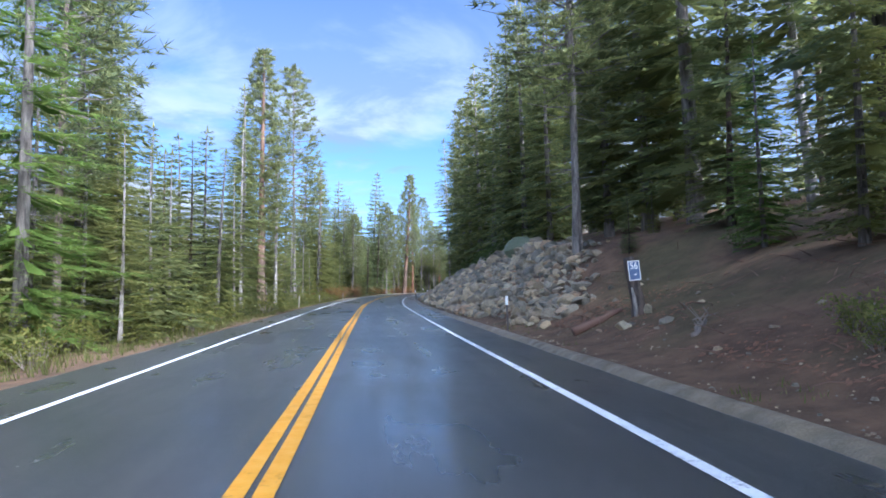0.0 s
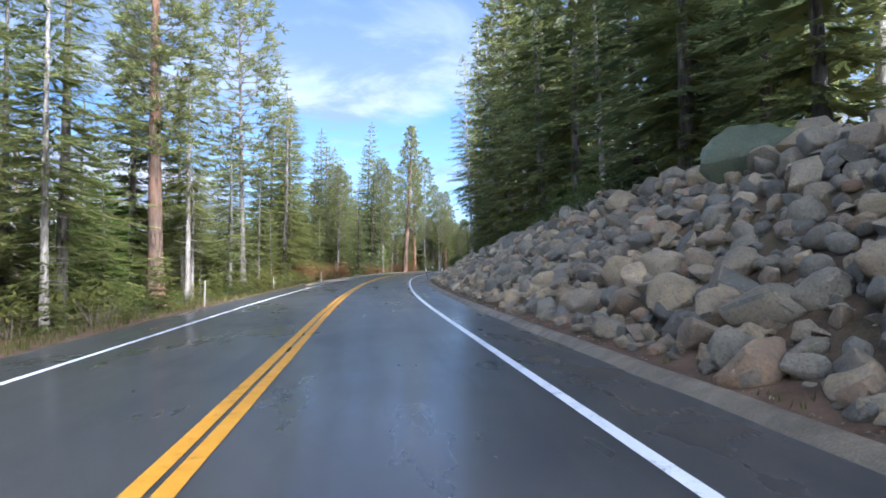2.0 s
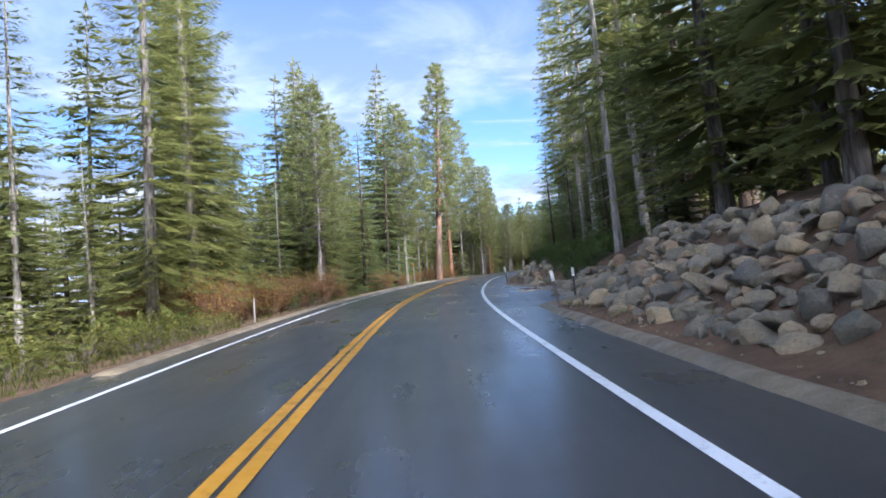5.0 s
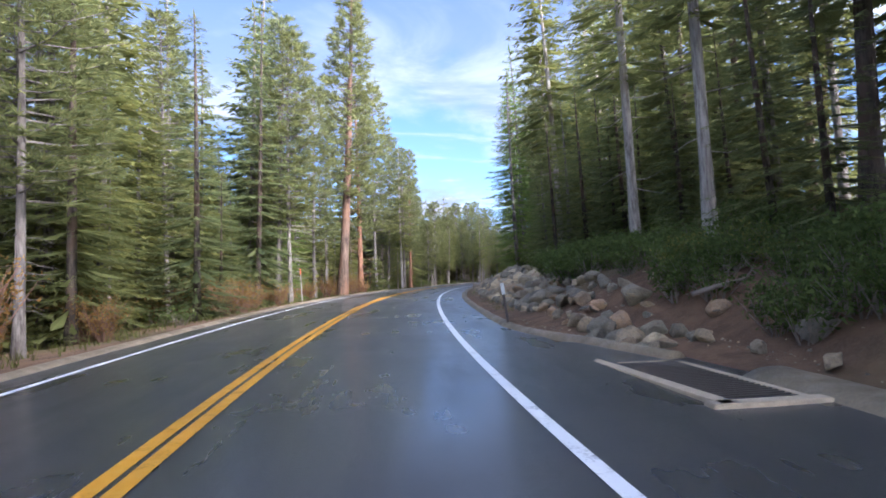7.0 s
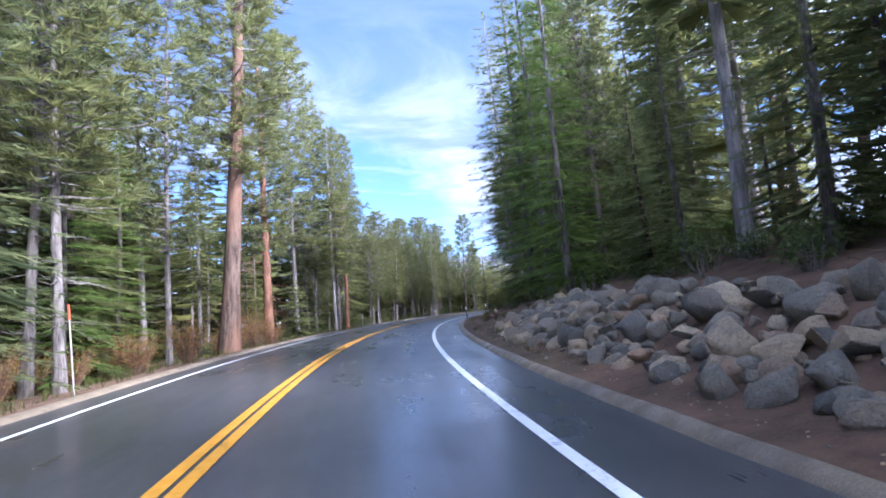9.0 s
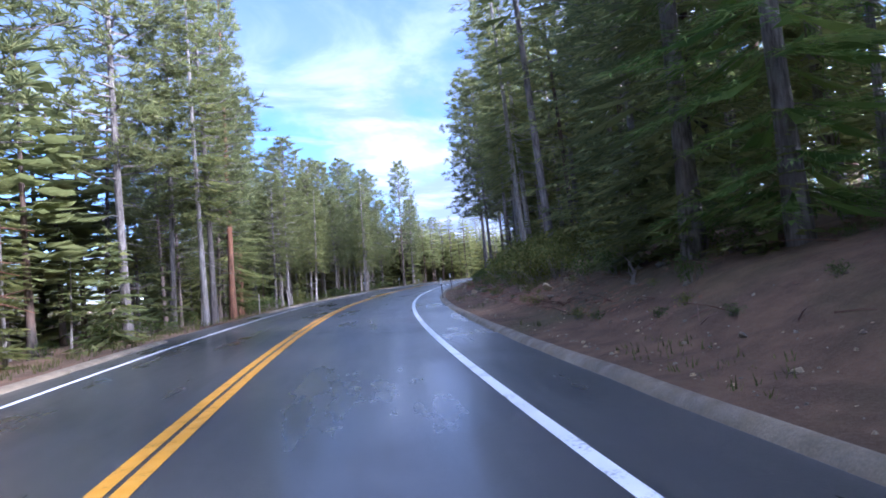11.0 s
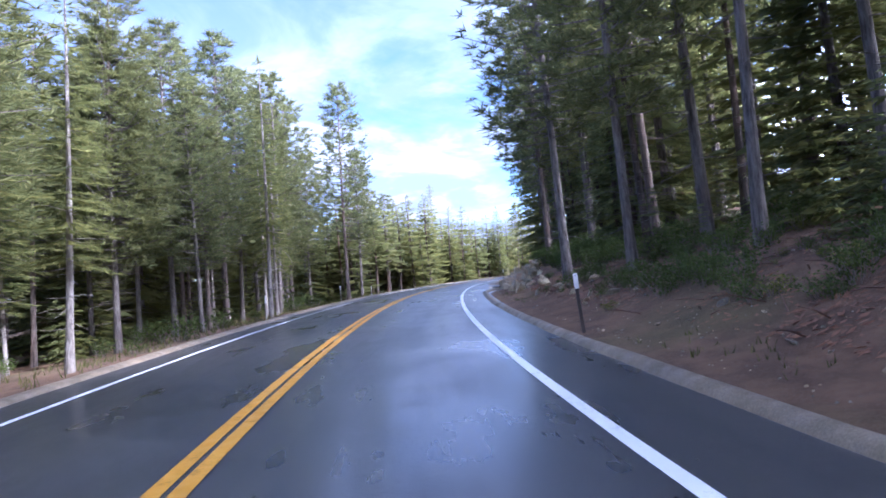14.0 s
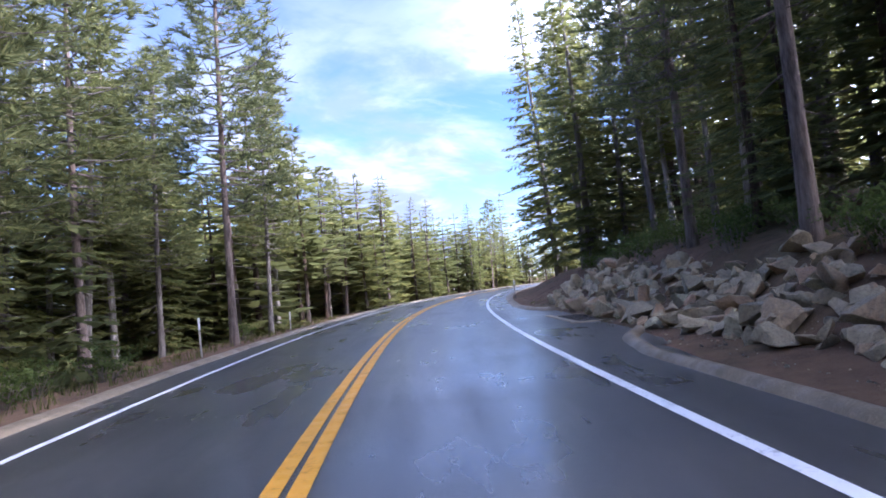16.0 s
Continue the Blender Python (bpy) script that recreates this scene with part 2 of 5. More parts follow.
M_WHITE = paint("white_road_paint", (0.84, 0.85, 0.85), (0.22, 0.22, 0.22))
M_BARK_GREY = bark("grey_bark", (0.060, 0.052, 0.046), (0.26, 0.235, 0.21), (0.19, 0.16, 0.135))
M_BARK_PALE = bark("pale_bark", (0.13, 0.115, 0.10), (0.42, 0.39, 0.35), (0.30, 0.255, 0.21))
M_BARK_CEDAR = bark("furrowed_cedar_bark", (0.050, 0.034, 0.026), (0.185, 0.130, 0.095), (0.225, 0.120, 0.072))
M_BARK_RED = bark("red_bark", (0.075, 0.040, 0.026), (0.29, 0.15, 0.088), (0.29, 0.125, 0.066))
M_BARK_BROWN = bark("brown_bark", (0.070, 0.054, 0.045), (0.24, 0.195, 0.165), (0.23, 0.17, 0.135))
M_BARK_DARK = bark("dark_bark", (0.030, 0.025, 0.022), (0.115, 0.095, 0.080), (0.16, 0.10, 0.07))
M_FIR = needles("fir_needles", (0.066, 0.086, 0.036), (0.150, 0.172, 0.060), (0.265, 0.27, 0.09))
M_FIR_DARK = needles("dark_fir_needles", (0.064, 0.086, 0.040), (0.132, 0.160, 0.066), (0.225, 0.245, 0.10))
M_PINE = needles("pine_needles", (0.064, 0.086, 0.042), (0.146, 0.170, 0.070), (0.255, 0.262, 0.105))
# yellower fir needles, with sunlight put into the brighter colour
M_BRIGHT = needles("sunlit_fir_needles", (0.054, 0.101, 0.024), (0.121, 0.196, 0.047), (0.230, 0.284, 0.074))
M_SHRUB = needles("shrub_leaves", (0.041, 0.070, 0.022), (0.084, 0.126, 0.036), (0.150, 0.192, 0.058))
M_SHRUB_PALE = needles("pale_shrub_leaves", (0.06, 0.08, 0.022), (0.15, 0.17, 0.045), (0.28, 0.27, 0.085))
M_WILLOW = needles("autumn_leaves", (0.13, 0.078, 0.026), (0.25, 0.155, 0.05), (0.36, 0.26, 0.085))
M_GRASS = needles("verge_grass", (0.045, 0.06, 0.018), (0.11, 0.13, 0.04), (0.22, 0.20, 0.08))
M_TWIG = plain("dead_wood", (0.20, 0.165, 0.135), 0.9)
M_LITTER = plain("reddish_dead_branches", (0.17, 0.096, 0.062), 0.9)
M_NEEDLES = plain("red_brown_needle_litter", (0.245, 0.118, 0.060), 0.9, 0.5)
M_POST = plain("brown_marker_post", (0.085, 0.070, 0.060), 0.6)
M_REFLECT = plain("white_reflector", (0.72, 0.73, 0.72), 0.35, 0.25)
M_STAKE = plain("weathered_stake", (0.36, 0.33, 0.29), 0.85)
M_ORANGE = plain("orange_cap", (0.70, 0.10, 0.04), 0.5, 0.2)
M_SIGN_BLUE = plain("blue_sign_face", (0.045, 0.085, 0.18), 0.4, 0.2)
M_SIGN_WHITE = plain("white_sign_face", (0.70, 0.71, 0.70), 0.4, 0.2)
M_METAL = plain("rusty_grate", (0.10, 0.085, 0.075), 0.55, 0.5, 0.6)
M_CONCRETE = plain("drain_concrete", (0.48, 0.39, 0.27), 0.8, 0.5)
M_SEAM = plain("pale_scraped_seam", (0.30, 0.29, 0.27), 0.7, 0.8)
M_WIRE_AND_PIT_SHADE = plain("wire", (0.03, 0.03, 0.03), 0.5)

# ---- the road's line: curvature and grade along it, in hundredths ----
CURVE = [0.167, 0.167, 0.166, -0.062, 0.02, -0.233, -0.102, -0.445, -0.259, -0.411, -0.324, -0.538, -0.313, -0.34, -0.37, -0.372, -0.372, -0.372, -0.372, -0.372, -0.372, -0.372]
GRADE = [0.349, 0.412, 0.623, 1.101, 1.306, 0.242, 0.35, -0.49, -0.654, -0.763, -0.817]

S_MIN, S_MAX = -39.0, 381.0
_s = np.arange(S_MIN, S_MAX + 0.1, 1.0)
_k = np.interp(_s, S_MIN + 20.0 * np.arange(len(CURVE)), CURVE) * 0.01
_g = np.interp(_s, S_MIN + 40.0 * np.arange(len(GRADE)), GRADE) * 0.01
# stations are chained by eye: past the middle of the drive the true length runs ahead of them
_m = _s + np.interp(_s, [-40.0, 133.6, 151.2, 156.7, 167.8, 179.3, 190.8, 196.4, 202.1, 208.5, 217.9, 390.0], [0.0, 0.0, 1.2, 2.2, 4.1, 5.6, 7.8, 9.3, 10.6, 11.2, 11.1, 11.1])


def _run(v, zero):
    c = np.concatenate([[0], np.cumsum((v[1:] + v[:-1]) / 2 * np.diff(_m))])
    return c - np.interp(zero, _s, c)


_th = _run(_k, 21.0)
_x, _y, _z = _run(-np.sin(_th), 21.0), _run(np.cos(_th), 21.0), _run(_g, 21.0)


def road(s, lat, up=0.0):
    """The place at s metres along the road, lat metres to the right of its middle, up metres over it."""
    t = np.interp(s, _s, _th)
    over = s - np.clip(s, S_MIN, S_MAX)
    return np.stack(np.broadcast_arrays(np.interp(s, _s, _x) + np.cos(t) * lat - np.sin(t) * over, np.interp(s, _s, _y) + np.sin(t) * lat + np.cos(t) * over, np.interp(s, _s, _z) + up), -1)


def heading(s):
    return math.degrees(float(np.interp(s, _s, _th)))


def bank_top(s):
    """How high the cut bank on the right rises before it eases off."""
    return np.interp(s, [-40, 0, 22, 30, 45, 62, 74, 84, 100, 108, 116, 135, 148, 160, 200, 208, 214, 221, 232, 245, 380], [3.0, 3.0, 3.0, 3.2, 4.1, 4.1, 2.8, 1.9, 1.8, 1.2, 1.1, 1.0, 1.0, 1.1, 1.1, 0.85, 0.9, 1.45, 1.6, 1.2, 1.2])


def bank_slope(s):
    return np.interp(s, [-40, 20, 28, 74, 84, 102, 110, 116, 146, 154, 206, 213, 220, 232, 244, 380], [.38, .40, .74, .74, .72, .72, .60, .62, .62, .36, .36, .48, .66, .66, .4, .4])


def ground_up(s, lat):
    """Height of the ground over the road's middle."""
    s, lat = np.asarray(s, float), np.asarray(lat, float)
    left = np.interp(-lat, [3.0, 4.4, 5.3, 7, 9, 14, 30, 60, 120], [-.12, -.10, -.06, -.22, -.45, -.8, -1.2, -2.0, -3.0])
    top, sl = bank_top(s), bank_slope(s)
    toe = 6.1 + np.interp(s, [91.5, 94.8, 109.5, 113.5, 217, 221, 233, 237], [0, 1.7, 1.7, 0, 0, .8, .8, 0])
    run = np.maximum(lat - toe, 0)
    rise = np.minimum(run * sl, top)
    more = np.clip(run - top / sl, 0, 8) * 0.24 + np.clip(run - top / sl - 8, 0, 37) * 0.06 - np.clip(run - top / sl - 55, 0, 90) * 0.25
    right = np.interp(lat - toe + 6.1, [3.0, 4.9, 5.3, 6.1], [-.12, -.10, .02, .06]) + rise + np.where(more > 0, more, np.maximum(more, -14 - rise))
    right = np.where(run > 0, right, np.interp(lat - toe + 6.1, [3.0, 4.9, 5.3, 6.1], [-.12, -.10, .02, .06]))
    return np.where(lat < 0, left, right)


def lumps(x, y):
    return 0.5 * np.sin(x * 0.9 + 1.7 * np.sin(y * 0.37)) * np.sin(y * 0.8 + 1.3 * np.sin(x * 0.31)) + 0.3 * np.sin(x * 2.3 + y * 1.1) * np.sin(y * 2.0 - x * 0.7)


def ground_at(s, lat):
    p = road(s, lat, ground_up(s, lat))
    far = np.clip((np.abs(lat) - 5.8) / 3.0, 0, 1)
    p[..., 2] += far * 0.16 * lumps(p[..., 0], p[..., 1])
    return p


# ---- building helpers ----
def mesh_of(name, verts, faces, material, smooth=False):
    me = bpy.data.meshes.new(name)
    me.from_pydata([tuple(v) for v in np.asarray(verts, float)], [], [tuple(int(i) for i in f) for f in faces])
    me.materials.append(material)
    if smooth:
        me.polygons.foreach_set("use_smooth", [True] * len(me.polygons))
    me.update()
    return me


def thing(name, label, category, group="", kind=""):
    return tagged(new(name), label, category, group, kind)


def child(name, me, parent, label=""):
    ob = new(name, me)
    ob.parent = parent
    if label:
        ob["label"] = label
    return ob


def part(name, bm, material, parent, label=""):
    me = bpy.data.meshes.new(name)
    bm.to_mesh(me)
    bm.free()
    me.materials.append(material)
    return child(name, me, parent, label)


def box_bm(sx, sy, sz, m=Matrix(), bevel=0.0):
    bm = bmesh.new()
    bmesh.ops.create_cube(bm, size=1, matrix=m @ Matrix.Diagonal((sx, sy, sz, 1)))
    if bevel:
        bmesh.ops.bevel(bm, geom=bm.edges[:], offset=bevel, segments=2, affect="EDGES")
    return bm


def ribbon(name, s0, s1, step, lats, ups, material, label, kind="structure", category="road", uv=True, wobble=0.0, parent=None):
    """A strip along the road with the cross-section given by lats and ups."""
    ss = np.arange(s0, s1 + step * 0.5, step)
    n, w = len(ss), len(lats)
    rows = []
    for j, s in enumerate(ss):
        sh = wobble * math.sin(s * 1.7) * math.sin(s * 0.61 + 1)
        rows.append(road(np.full(w, s), np.asarray(lats) + sh, np.asarray(ups)))
    v = np.concatenate(rows)
    f = [(j * w + i, j * w + i + 1, (j + 1) * w + i + 1, (j + 1) * w + i) for j in range(n - 1) for i in range(w - 1)]
    me = mesh_of(name, v, f, material, True)
    if uv:
        lay = me.uv_layers.new(name="plan")
        idx = np.zeros(len(me.loops), dtype=np.int32)
        me.loops.foreach_get("vertex_index", idx)
        co = np.stack([np.asarray(lats)[idx % w], ss[idx // w]], 1)
        lay.data.foreach_set("uv", co.ravel())
    ob = new(name, me)
    if parent:
        ob.parent = parent
        return ob
    return tagged(ob, label, category, kind=kind)


# ---- road ----
ribbon("road", S_MIN, S_MAX, 1.0, [-5.0, -3.4, -1.7, 0, 1.7, 3.5, 5.35], [-.05, -.02, 0, 0, 0, -.01, -.04], M_ASPHALT, "wet dark grey asphalt two-lane mountain road", category="road")
ribbon("road_marking", S_MIN, S_MAX, 1.0, [-0.185, -0.028], [.009, .009], M_YELLOW, "yellow painted centre line of the double pair", category="road marking")
ribbon("road_marking", S_MIN, S_MAX, 1.0, [0.028, 0.185], [.009, .009], M_YELLOW, "yellow painted centre line of the double pair", category="road marking")
ribbon("road_marking", S_MIN, S_MAX, 1.0, [3.465, 3.61], [-.001, -.001], M_WHITE, "white painted edge line by the uphill shoulder", category="road marking")
ribbon("road_marking", S_MIN, S_MAX, 1.0, [-3.48, -3.36], [-.012, -.012], M_WHITE, "thin white painted edge line by the downhill shoulder", category="road marking")


def sweep(name, way, offs, ups, material, label, category, parent=None, wobble=0.02):
    """A bar of the given cross-section (offsets to the right, heights) along plan points (s, lat)."""
    way = np.asarray(way, float)
    seg = np.concatenate([[0], np.cumsum(np.hypot(np.diff(way[:, 0]), np.diff(way[:, 1])))])
    q = np.linspace(0, seg[-1], int(seg[-1] / 0.7) + 2)
    ss, ll = np.interp(q, seg, way[:, 0]), np.interp(q, seg, way[:, 1])
    ds, dl = np.gradient(ss), np.gradient(ll)
    nrm = np.hypot(ds, dl)
    ds, dl = ds / nrm, dl / nrm
    v, w = [], len(offs)
    for j in range(len(q)):
        sh = wobble * math.sin(ss[j] * 1.7) * math.sin(ss[j] * 0.61 + 1)
        up = 1 + 0.12 * math.sin(ss[j] * 0.9) * math.sin(ss[j] * 0.37)
        for o, u in zip(offs, ups):
            v.append(road(ss[j] - dl[j] * o, ll[j] + ds[j] * (o + sh), u * (up if u > 0 else 1)))
    n = len(q)
    f = [(j * w + i, j * w + i + 1, (j + 1) * w + i + 1, (j + 1) * w + i) for j in range(n - 1) for i in range(w - 1)]
    f += [tuple(range(w))[::-1], tuple(range((n - 1) * w, n * w))]
    return tagged(new(name, mesh_of(name, v, f, material, True)), label, category, kind="structure")


KERB_SLIM = [-.17, -.13, -.09, -.04, .02, .07, .11, .15, .19]
KERB_OFFS, KERB_UPS = [-.24, -.18, -.12, -.05, .03, .10, .17, .22, .28], [-.07, -.012, .030, .060, .072, .068, .045, .005, -.06]
KERB_UPS_L = [-.08, -.02, .008, .030, .040, .038, .022, -.01, -.09]
KERB_OFFS_L = [-.26, -.20, -.13, -.06, .03, .11, .19, .25, .32]
K_TEXT = "low worn grey asphalt kerb beside the shoulder"
sweep("kerb", [(S_MIN, 5.14), (40, 5.16), (60, 5.14), (90, 5.10), (92.9, 5.10)], KERB_OFFS, KERB_UPS, M_KERB, K_TEXT, "kerb")
sweep("kerb", [(93.15, 5.36), (95.6, 6.6), (97.2, 6.75), (100, 6.8), (105.9, 6.85)], [-.34, -.26, -.17, -.06, .08, .22, .34, .42, .50], KERB_UPS, M_KERB, K_TEXT, "kerb")
sweep("kerb", [(107.8, 6.5), (110.4, 5.95), (112.4, 5.4), (115, 5.02), (134, 4.96), (170, 5.04), (188, 4.98), (206, 4.80), (218, 4.82), (220.5, 5.2), (222, 5.9)], KERB_SLIM, KERB_UPS, M_KERB, K_TEXT, "kerb")
sweep("kerb", [(233, 5.9), (235, 5.2), (238, 4.9), (300, 4.9), (S_MAX, 4.9)], KERB_OFFS, KERB_UPS, M_KERB, K_TEXT, "kerb")
sweep("kerb", [(84, -4.55), (130, -4.6), (168, -4.65)], KERB_OFFS_L, KERB_UPS_L, M_KERB, "low grey asphalt kerb along the downhill edge", "kerb")
sweep("kerb", [(182, -4.75), (230, -4.7), (S_MAX, -4.7)], KERB_OFFS_L, KERB_UPS_L, M_KERB, "low grey asphalt kerb along the downhill edge", "kerb")
ribbon("road_apron", 91, 111, 1.0, [5.3, 6.0, 7.0], [-.042, -.045, -.03], M_ASPHALT, "dark wet asphalt bay around the drain inlet", category="road")
ribbon("road_apron", 219, 236, 1.0, [5.3, 5.9, 6.6], [-.042, -.045, -.03], M_ASPHALT, "dark wet asphalt bay around the drain inlet", category="road")

# pale scraped seams on the shoulder before the drain bay
for way in ([(94.5, 4.69), (93.5, 4.61), (93.1, 4.75), (93.0, 5.0)], [(92.8, 4.34), (91.5, 4.27), (90.4, 4.18)], [(90.5, 3.97), (90.0, 3.95), (89.3, 3.89)]):
    sweep("road_seam", way, [-.03, -.022, .022, .03], [-.05, -.013, -.013, -.05], M_SEAM, "pale scraped seam in the wet asphalt shoulder", "road seam", wobble=.015)

# ---- ground ----
g_s = np.arange(-60, 401, 2.0)
g_l = np.concatenate([[-120, -90, -70, -55, -45], np.arange(-38, -14, 3.0), np.arange(-14, -5.4, 0.8), [-5.2, -4.6, -3.5], [0], [3.5, 4.8, 5.2], np.arange(5.6, 16, 0.7), np.arange(16.5, 40, 2.5), [44, 50, 58, 70, 85, 105, 130, 150]])
gs, gl_ = np.meshgrid(g_s, g_l, indexing="ij")
gp = ground_at(gs, gl_).reshape(-1, 3)
w = len(g_l)
gf = [(j * w + i, j * w + i + 1, (j + 1) * w + i + 1, (j + 1) * w + i) for j in range(len(g_s) - 1) for i in range(w - 1)]
rows_n = len(g_s)
rim = [i for i in range(w)] + [j * w + w - 1 for j in range(1, rows_n)] + [(rows_n - 1) * w + i for i in range(w - 2, -1, -1)] + [j * w for j in range(rows_n - 2, 0, -1)]
mid = gp.mean(0)
last = rim
for reach, drop in ((60.0, 0.5), (300.0, 0.85), (1500.0, 1.0)):
    ids = []
    for q in rim:
        d = (gp[q] - mid)[:2]
        d = d / np.linalg.norm(d)
        ids.append(len(gp))
        gp = np.concatenate([gp, [[gp[q][0] + d[0] * reach, gp[q][1] + d[1] * reach, gp[q][2] * (1 - drop) - 8.0 * drop]]])
    gf += [(last[k], ids[k], ids[(k + 1) % len(rim)], last[(k + 1) % len(rim)]) for k in range(len(rim))]
    last = ids
tagged(new("ground", mesh_of("ground", gp, gf, M_SOIL, True)), "brown forest soil with needle litter and low green growth", "ground", kind="structure")

# ---- trees ----
rng = np.random.default_rng(7)


def tube(path, radii, sides, v, f):
    """Adds a tapered tube along path to the lists v, f."""
    path = np.asarray(path, float)
    for i, (p, r) in enumerate(zip(path, radii)):
        d = path[min(i + 1, len(path) - 1)] - path[max(i - 1, 0)]
        d = d / (np.linalg.norm(d) + 1e-9)
        a = np.cross(d, (0.31, 0.95, 0.1)); a /= np.linalg.norm(a) + 1e-9
        b = np.cross(d, a)
        n0 = len(v)
        for k in range(sides):
            t = 2 * math.pi * k / sides
            v.append(p + r * (math.cos(t) * a + math.sin(t) * b))
        if i:
            for k in range(sides):
                f.append((n0 - sides + k, n0 - sides + (k + 1) % sides, n0 + (k + 1) % sides, n0 + k))


def trunk_mesh(h, r, material, sides=10, stubs=0, stub_lo=0.1, stub_hi=0.5, lean=0.0, r2=None):
    v, f = [], []
    n = 9
    us = np.linspace(0, 1, n)
    bend = r2.normal(0, 1, 2) * 0.006 * h
    path = [(bend[0] * math.sin(u * 3), bend[1] * math.sin(u * 2.3), u * h - 0.3) for u in us]
    rad = [r * (1.35 if u == 0 else 1) * (1 - 0.93 * u) ** 0.85 + 0.012 for u in us]
    tube(path, rad, sides, v, f)
    for i in range(stubs):
        u = r2.uniform(stub_lo, stub_hi)
        a = r2.uniform(0, 6.283)
        ln = r2.uniform(0.5, 1.0) * (0.05 * h + 0.5)
        p0 = np.array([0, 0, u * h])
        d = np.array([math.cos(a), math.sin(a), r2.uniform(-0.35, 0.15)])
        rr = 0.012 + 0.008 * r2.random()
        mid = p0 + d * ln * 0.55 + np.array([0, 0, r2.uniform(-.1, .1)])
        tube([p0, mid, p0 + d * ln + r2.normal(0, .06, 3)], [rr * 1.6, rr, rr * 0.4], 3, v, f)
    return mesh_of("trunk", v, f, material, True)


def fir_crown(h, r, c0, levels, per, twigs, material, r2, droop=0.25, shape=0.85, gap=0.0, fine=True, near=False):
    """Whorls of drooping, feathered branches; each side twig carries short narrow sprays of needles."""
    v, f = [], []
    up = np.array([0.0, 0.0, 1.0])
    for lv in range(levels):
        u = (lv + r2.uniform(-.3, .3)) / levels
        z = h * (c0 + (1 - c0) * min(max(u, 0), 0.985))
        full = r * (1 - u) ** shape * (0.55 + 0.45 * min(1, u * 7 + 0.25)) + (0.16 if fine else 0.42)
        nb = max(3, int(per * (0.55 + 0.45 * (1 - u))))
        a0 = r2.uniform(0, 6.283)
        for b in range(nb):
            if r2.random() < gap:
                continue
            a = a0 + 6.283 * b / nb + r2.uniform(-.35, .35)
            ln = full * r2.uniform(0.58, 1.18)
            out = np.array([math.cos(a), math.sin(a), 0.0])
            side = np.array([-math.sin(a), math.cos(a), 0.0])
            lift = 0.30 * u - droop * (1 - u) + r2.uniform(-.12, .12)
            zz = z + r2.uniform(-.15, .15)

            def axis(t):
                return out * ln * t + up * (zz + ln * (lift * t - 0.16 * t * t + 0.10 * t ** 4))
            if not fine:
                for k in range(twigs):
                    t0 = 0.14 + 0.86 * (k + r2.uniform(0, .6)) / twigs
                    p = axis(min(t0, 1))
                    wd = ln * 0.46 * (1.12 - t0) + 0.14
                    for sg in (-1, 1):
                        d = side * sg * r2.uniform(.7, 1.15) + out * r2.uniform(.45, 1.0) - up * r2.uniform(.0, .38)
                        e = out * (ln * 0.66 / twigs + 0.045) * r2.uniform(.8, 1.3)
                        q, tip = p + e + up * r2.uniform(-.05, .09), p + d * wd
                        mid = (p + q) / 2 * 0.45 + tip * 0.55 - up * (0.05 + 0.10 * wd)
                        i0 = len(v)
                        v += [p, q, tip, mid - e * 0.55]
                        f += [(i0, i0 + 1, i0 + 2), (i0, i0 + 2, i0 + 3)]
                continue
            # broad inner spray next to the trunk
            i0 = len(v)
            m1, sp = axis(.46) - up * .06, side * ln * (.06 if near else .17)
            v += [axis(.06), m1 + sp + up * r2.uniform(-.1, .02), axis(.66), m1 - sp + up * r2.uniform(-.1, .02)]
            f += [(i0, i0 + 1, i0 + 2), (i0, i0 + 2, i0 + 3)]
            nt = max(3, int((twigs + (1 if near else -1)) * min(1.0, 0.30 + ln / 2.9)))
            for k in range(nt):
                t0 = 0.16 + 0.86 * (k + r2.uniform(0, .7)) / nt
                p = axis(min(t0, 1.02))
                wd = ln * 0.40 * (1.10 - t0) + 0.13
                nbl = min(3, 1 + int(wd / .36))
                for sg in (-1, 1):
                    d = side * sg * r2.uniform(.75, 1.1) + out * r2.uniform(.45, .95) - up * r2.uniform(.02, .34)
                    for q in range(nbl):
                        c = p + d * wd * (q + r2.uniform(0, .35)) / nbl
                        dd = d + out * r2.uniform(-.1, .75) - side * sg * r2.uniform(-.1, .45) - up * r2.uniform(-.10, .30)
                        dd = dd / math.sqrt(dd @ dd)
                        L = r2.uniform(.26, .42) + .10 * wd
                        g = out * .105 - dd * (.105 * float(out @ dd)) + up * r2.uniform(-.035, .035)
                        i0 = len(v)
                        if near:
                            e = np.cross(dd, g) * 1.4
                            fork = (g * 1.6 + up * r2.uniform(-.03, .05)) * (L / .36)
                            v += [c - g * .55, c - g * .02 + dd * .05, c + dd * L * .95 - fork * .55 + e * .2, c + g * .05, c + g * .62 + dd * .05, c + dd * L * 1.05 + fork * .6 - e * .2]
                            f += [(i0, i0 + 1, i0 + 2), (i0 + 3, i0 + 4, i0 + 5)]
                        else:
                            v += [c - g, c + g + dd * .06, c + dd * L]
                            f.append((i0, i0 + 1, i0 + 2))
            i0 = len(v)
            p, q = axis(0.86), axis(1.08)
            v += [p + side * 0.07, q, p - side * 0.07]
            f.append((i0, i0 + 1, i0 + 2))
    # leader
    for k in range(6):
        a = r2.uniform(0, 6.283)
        i0 = len(v)
        v += [(0, 0, h * (.972 + .004 * k)), (0, 0, h * 1.012), (0.15 * math.cos(a), 0.15 * math.sin(a), h * (.968 + .004 * k) - 0.03)]
        f.append((i0, i0 + 1, i0 + 2))
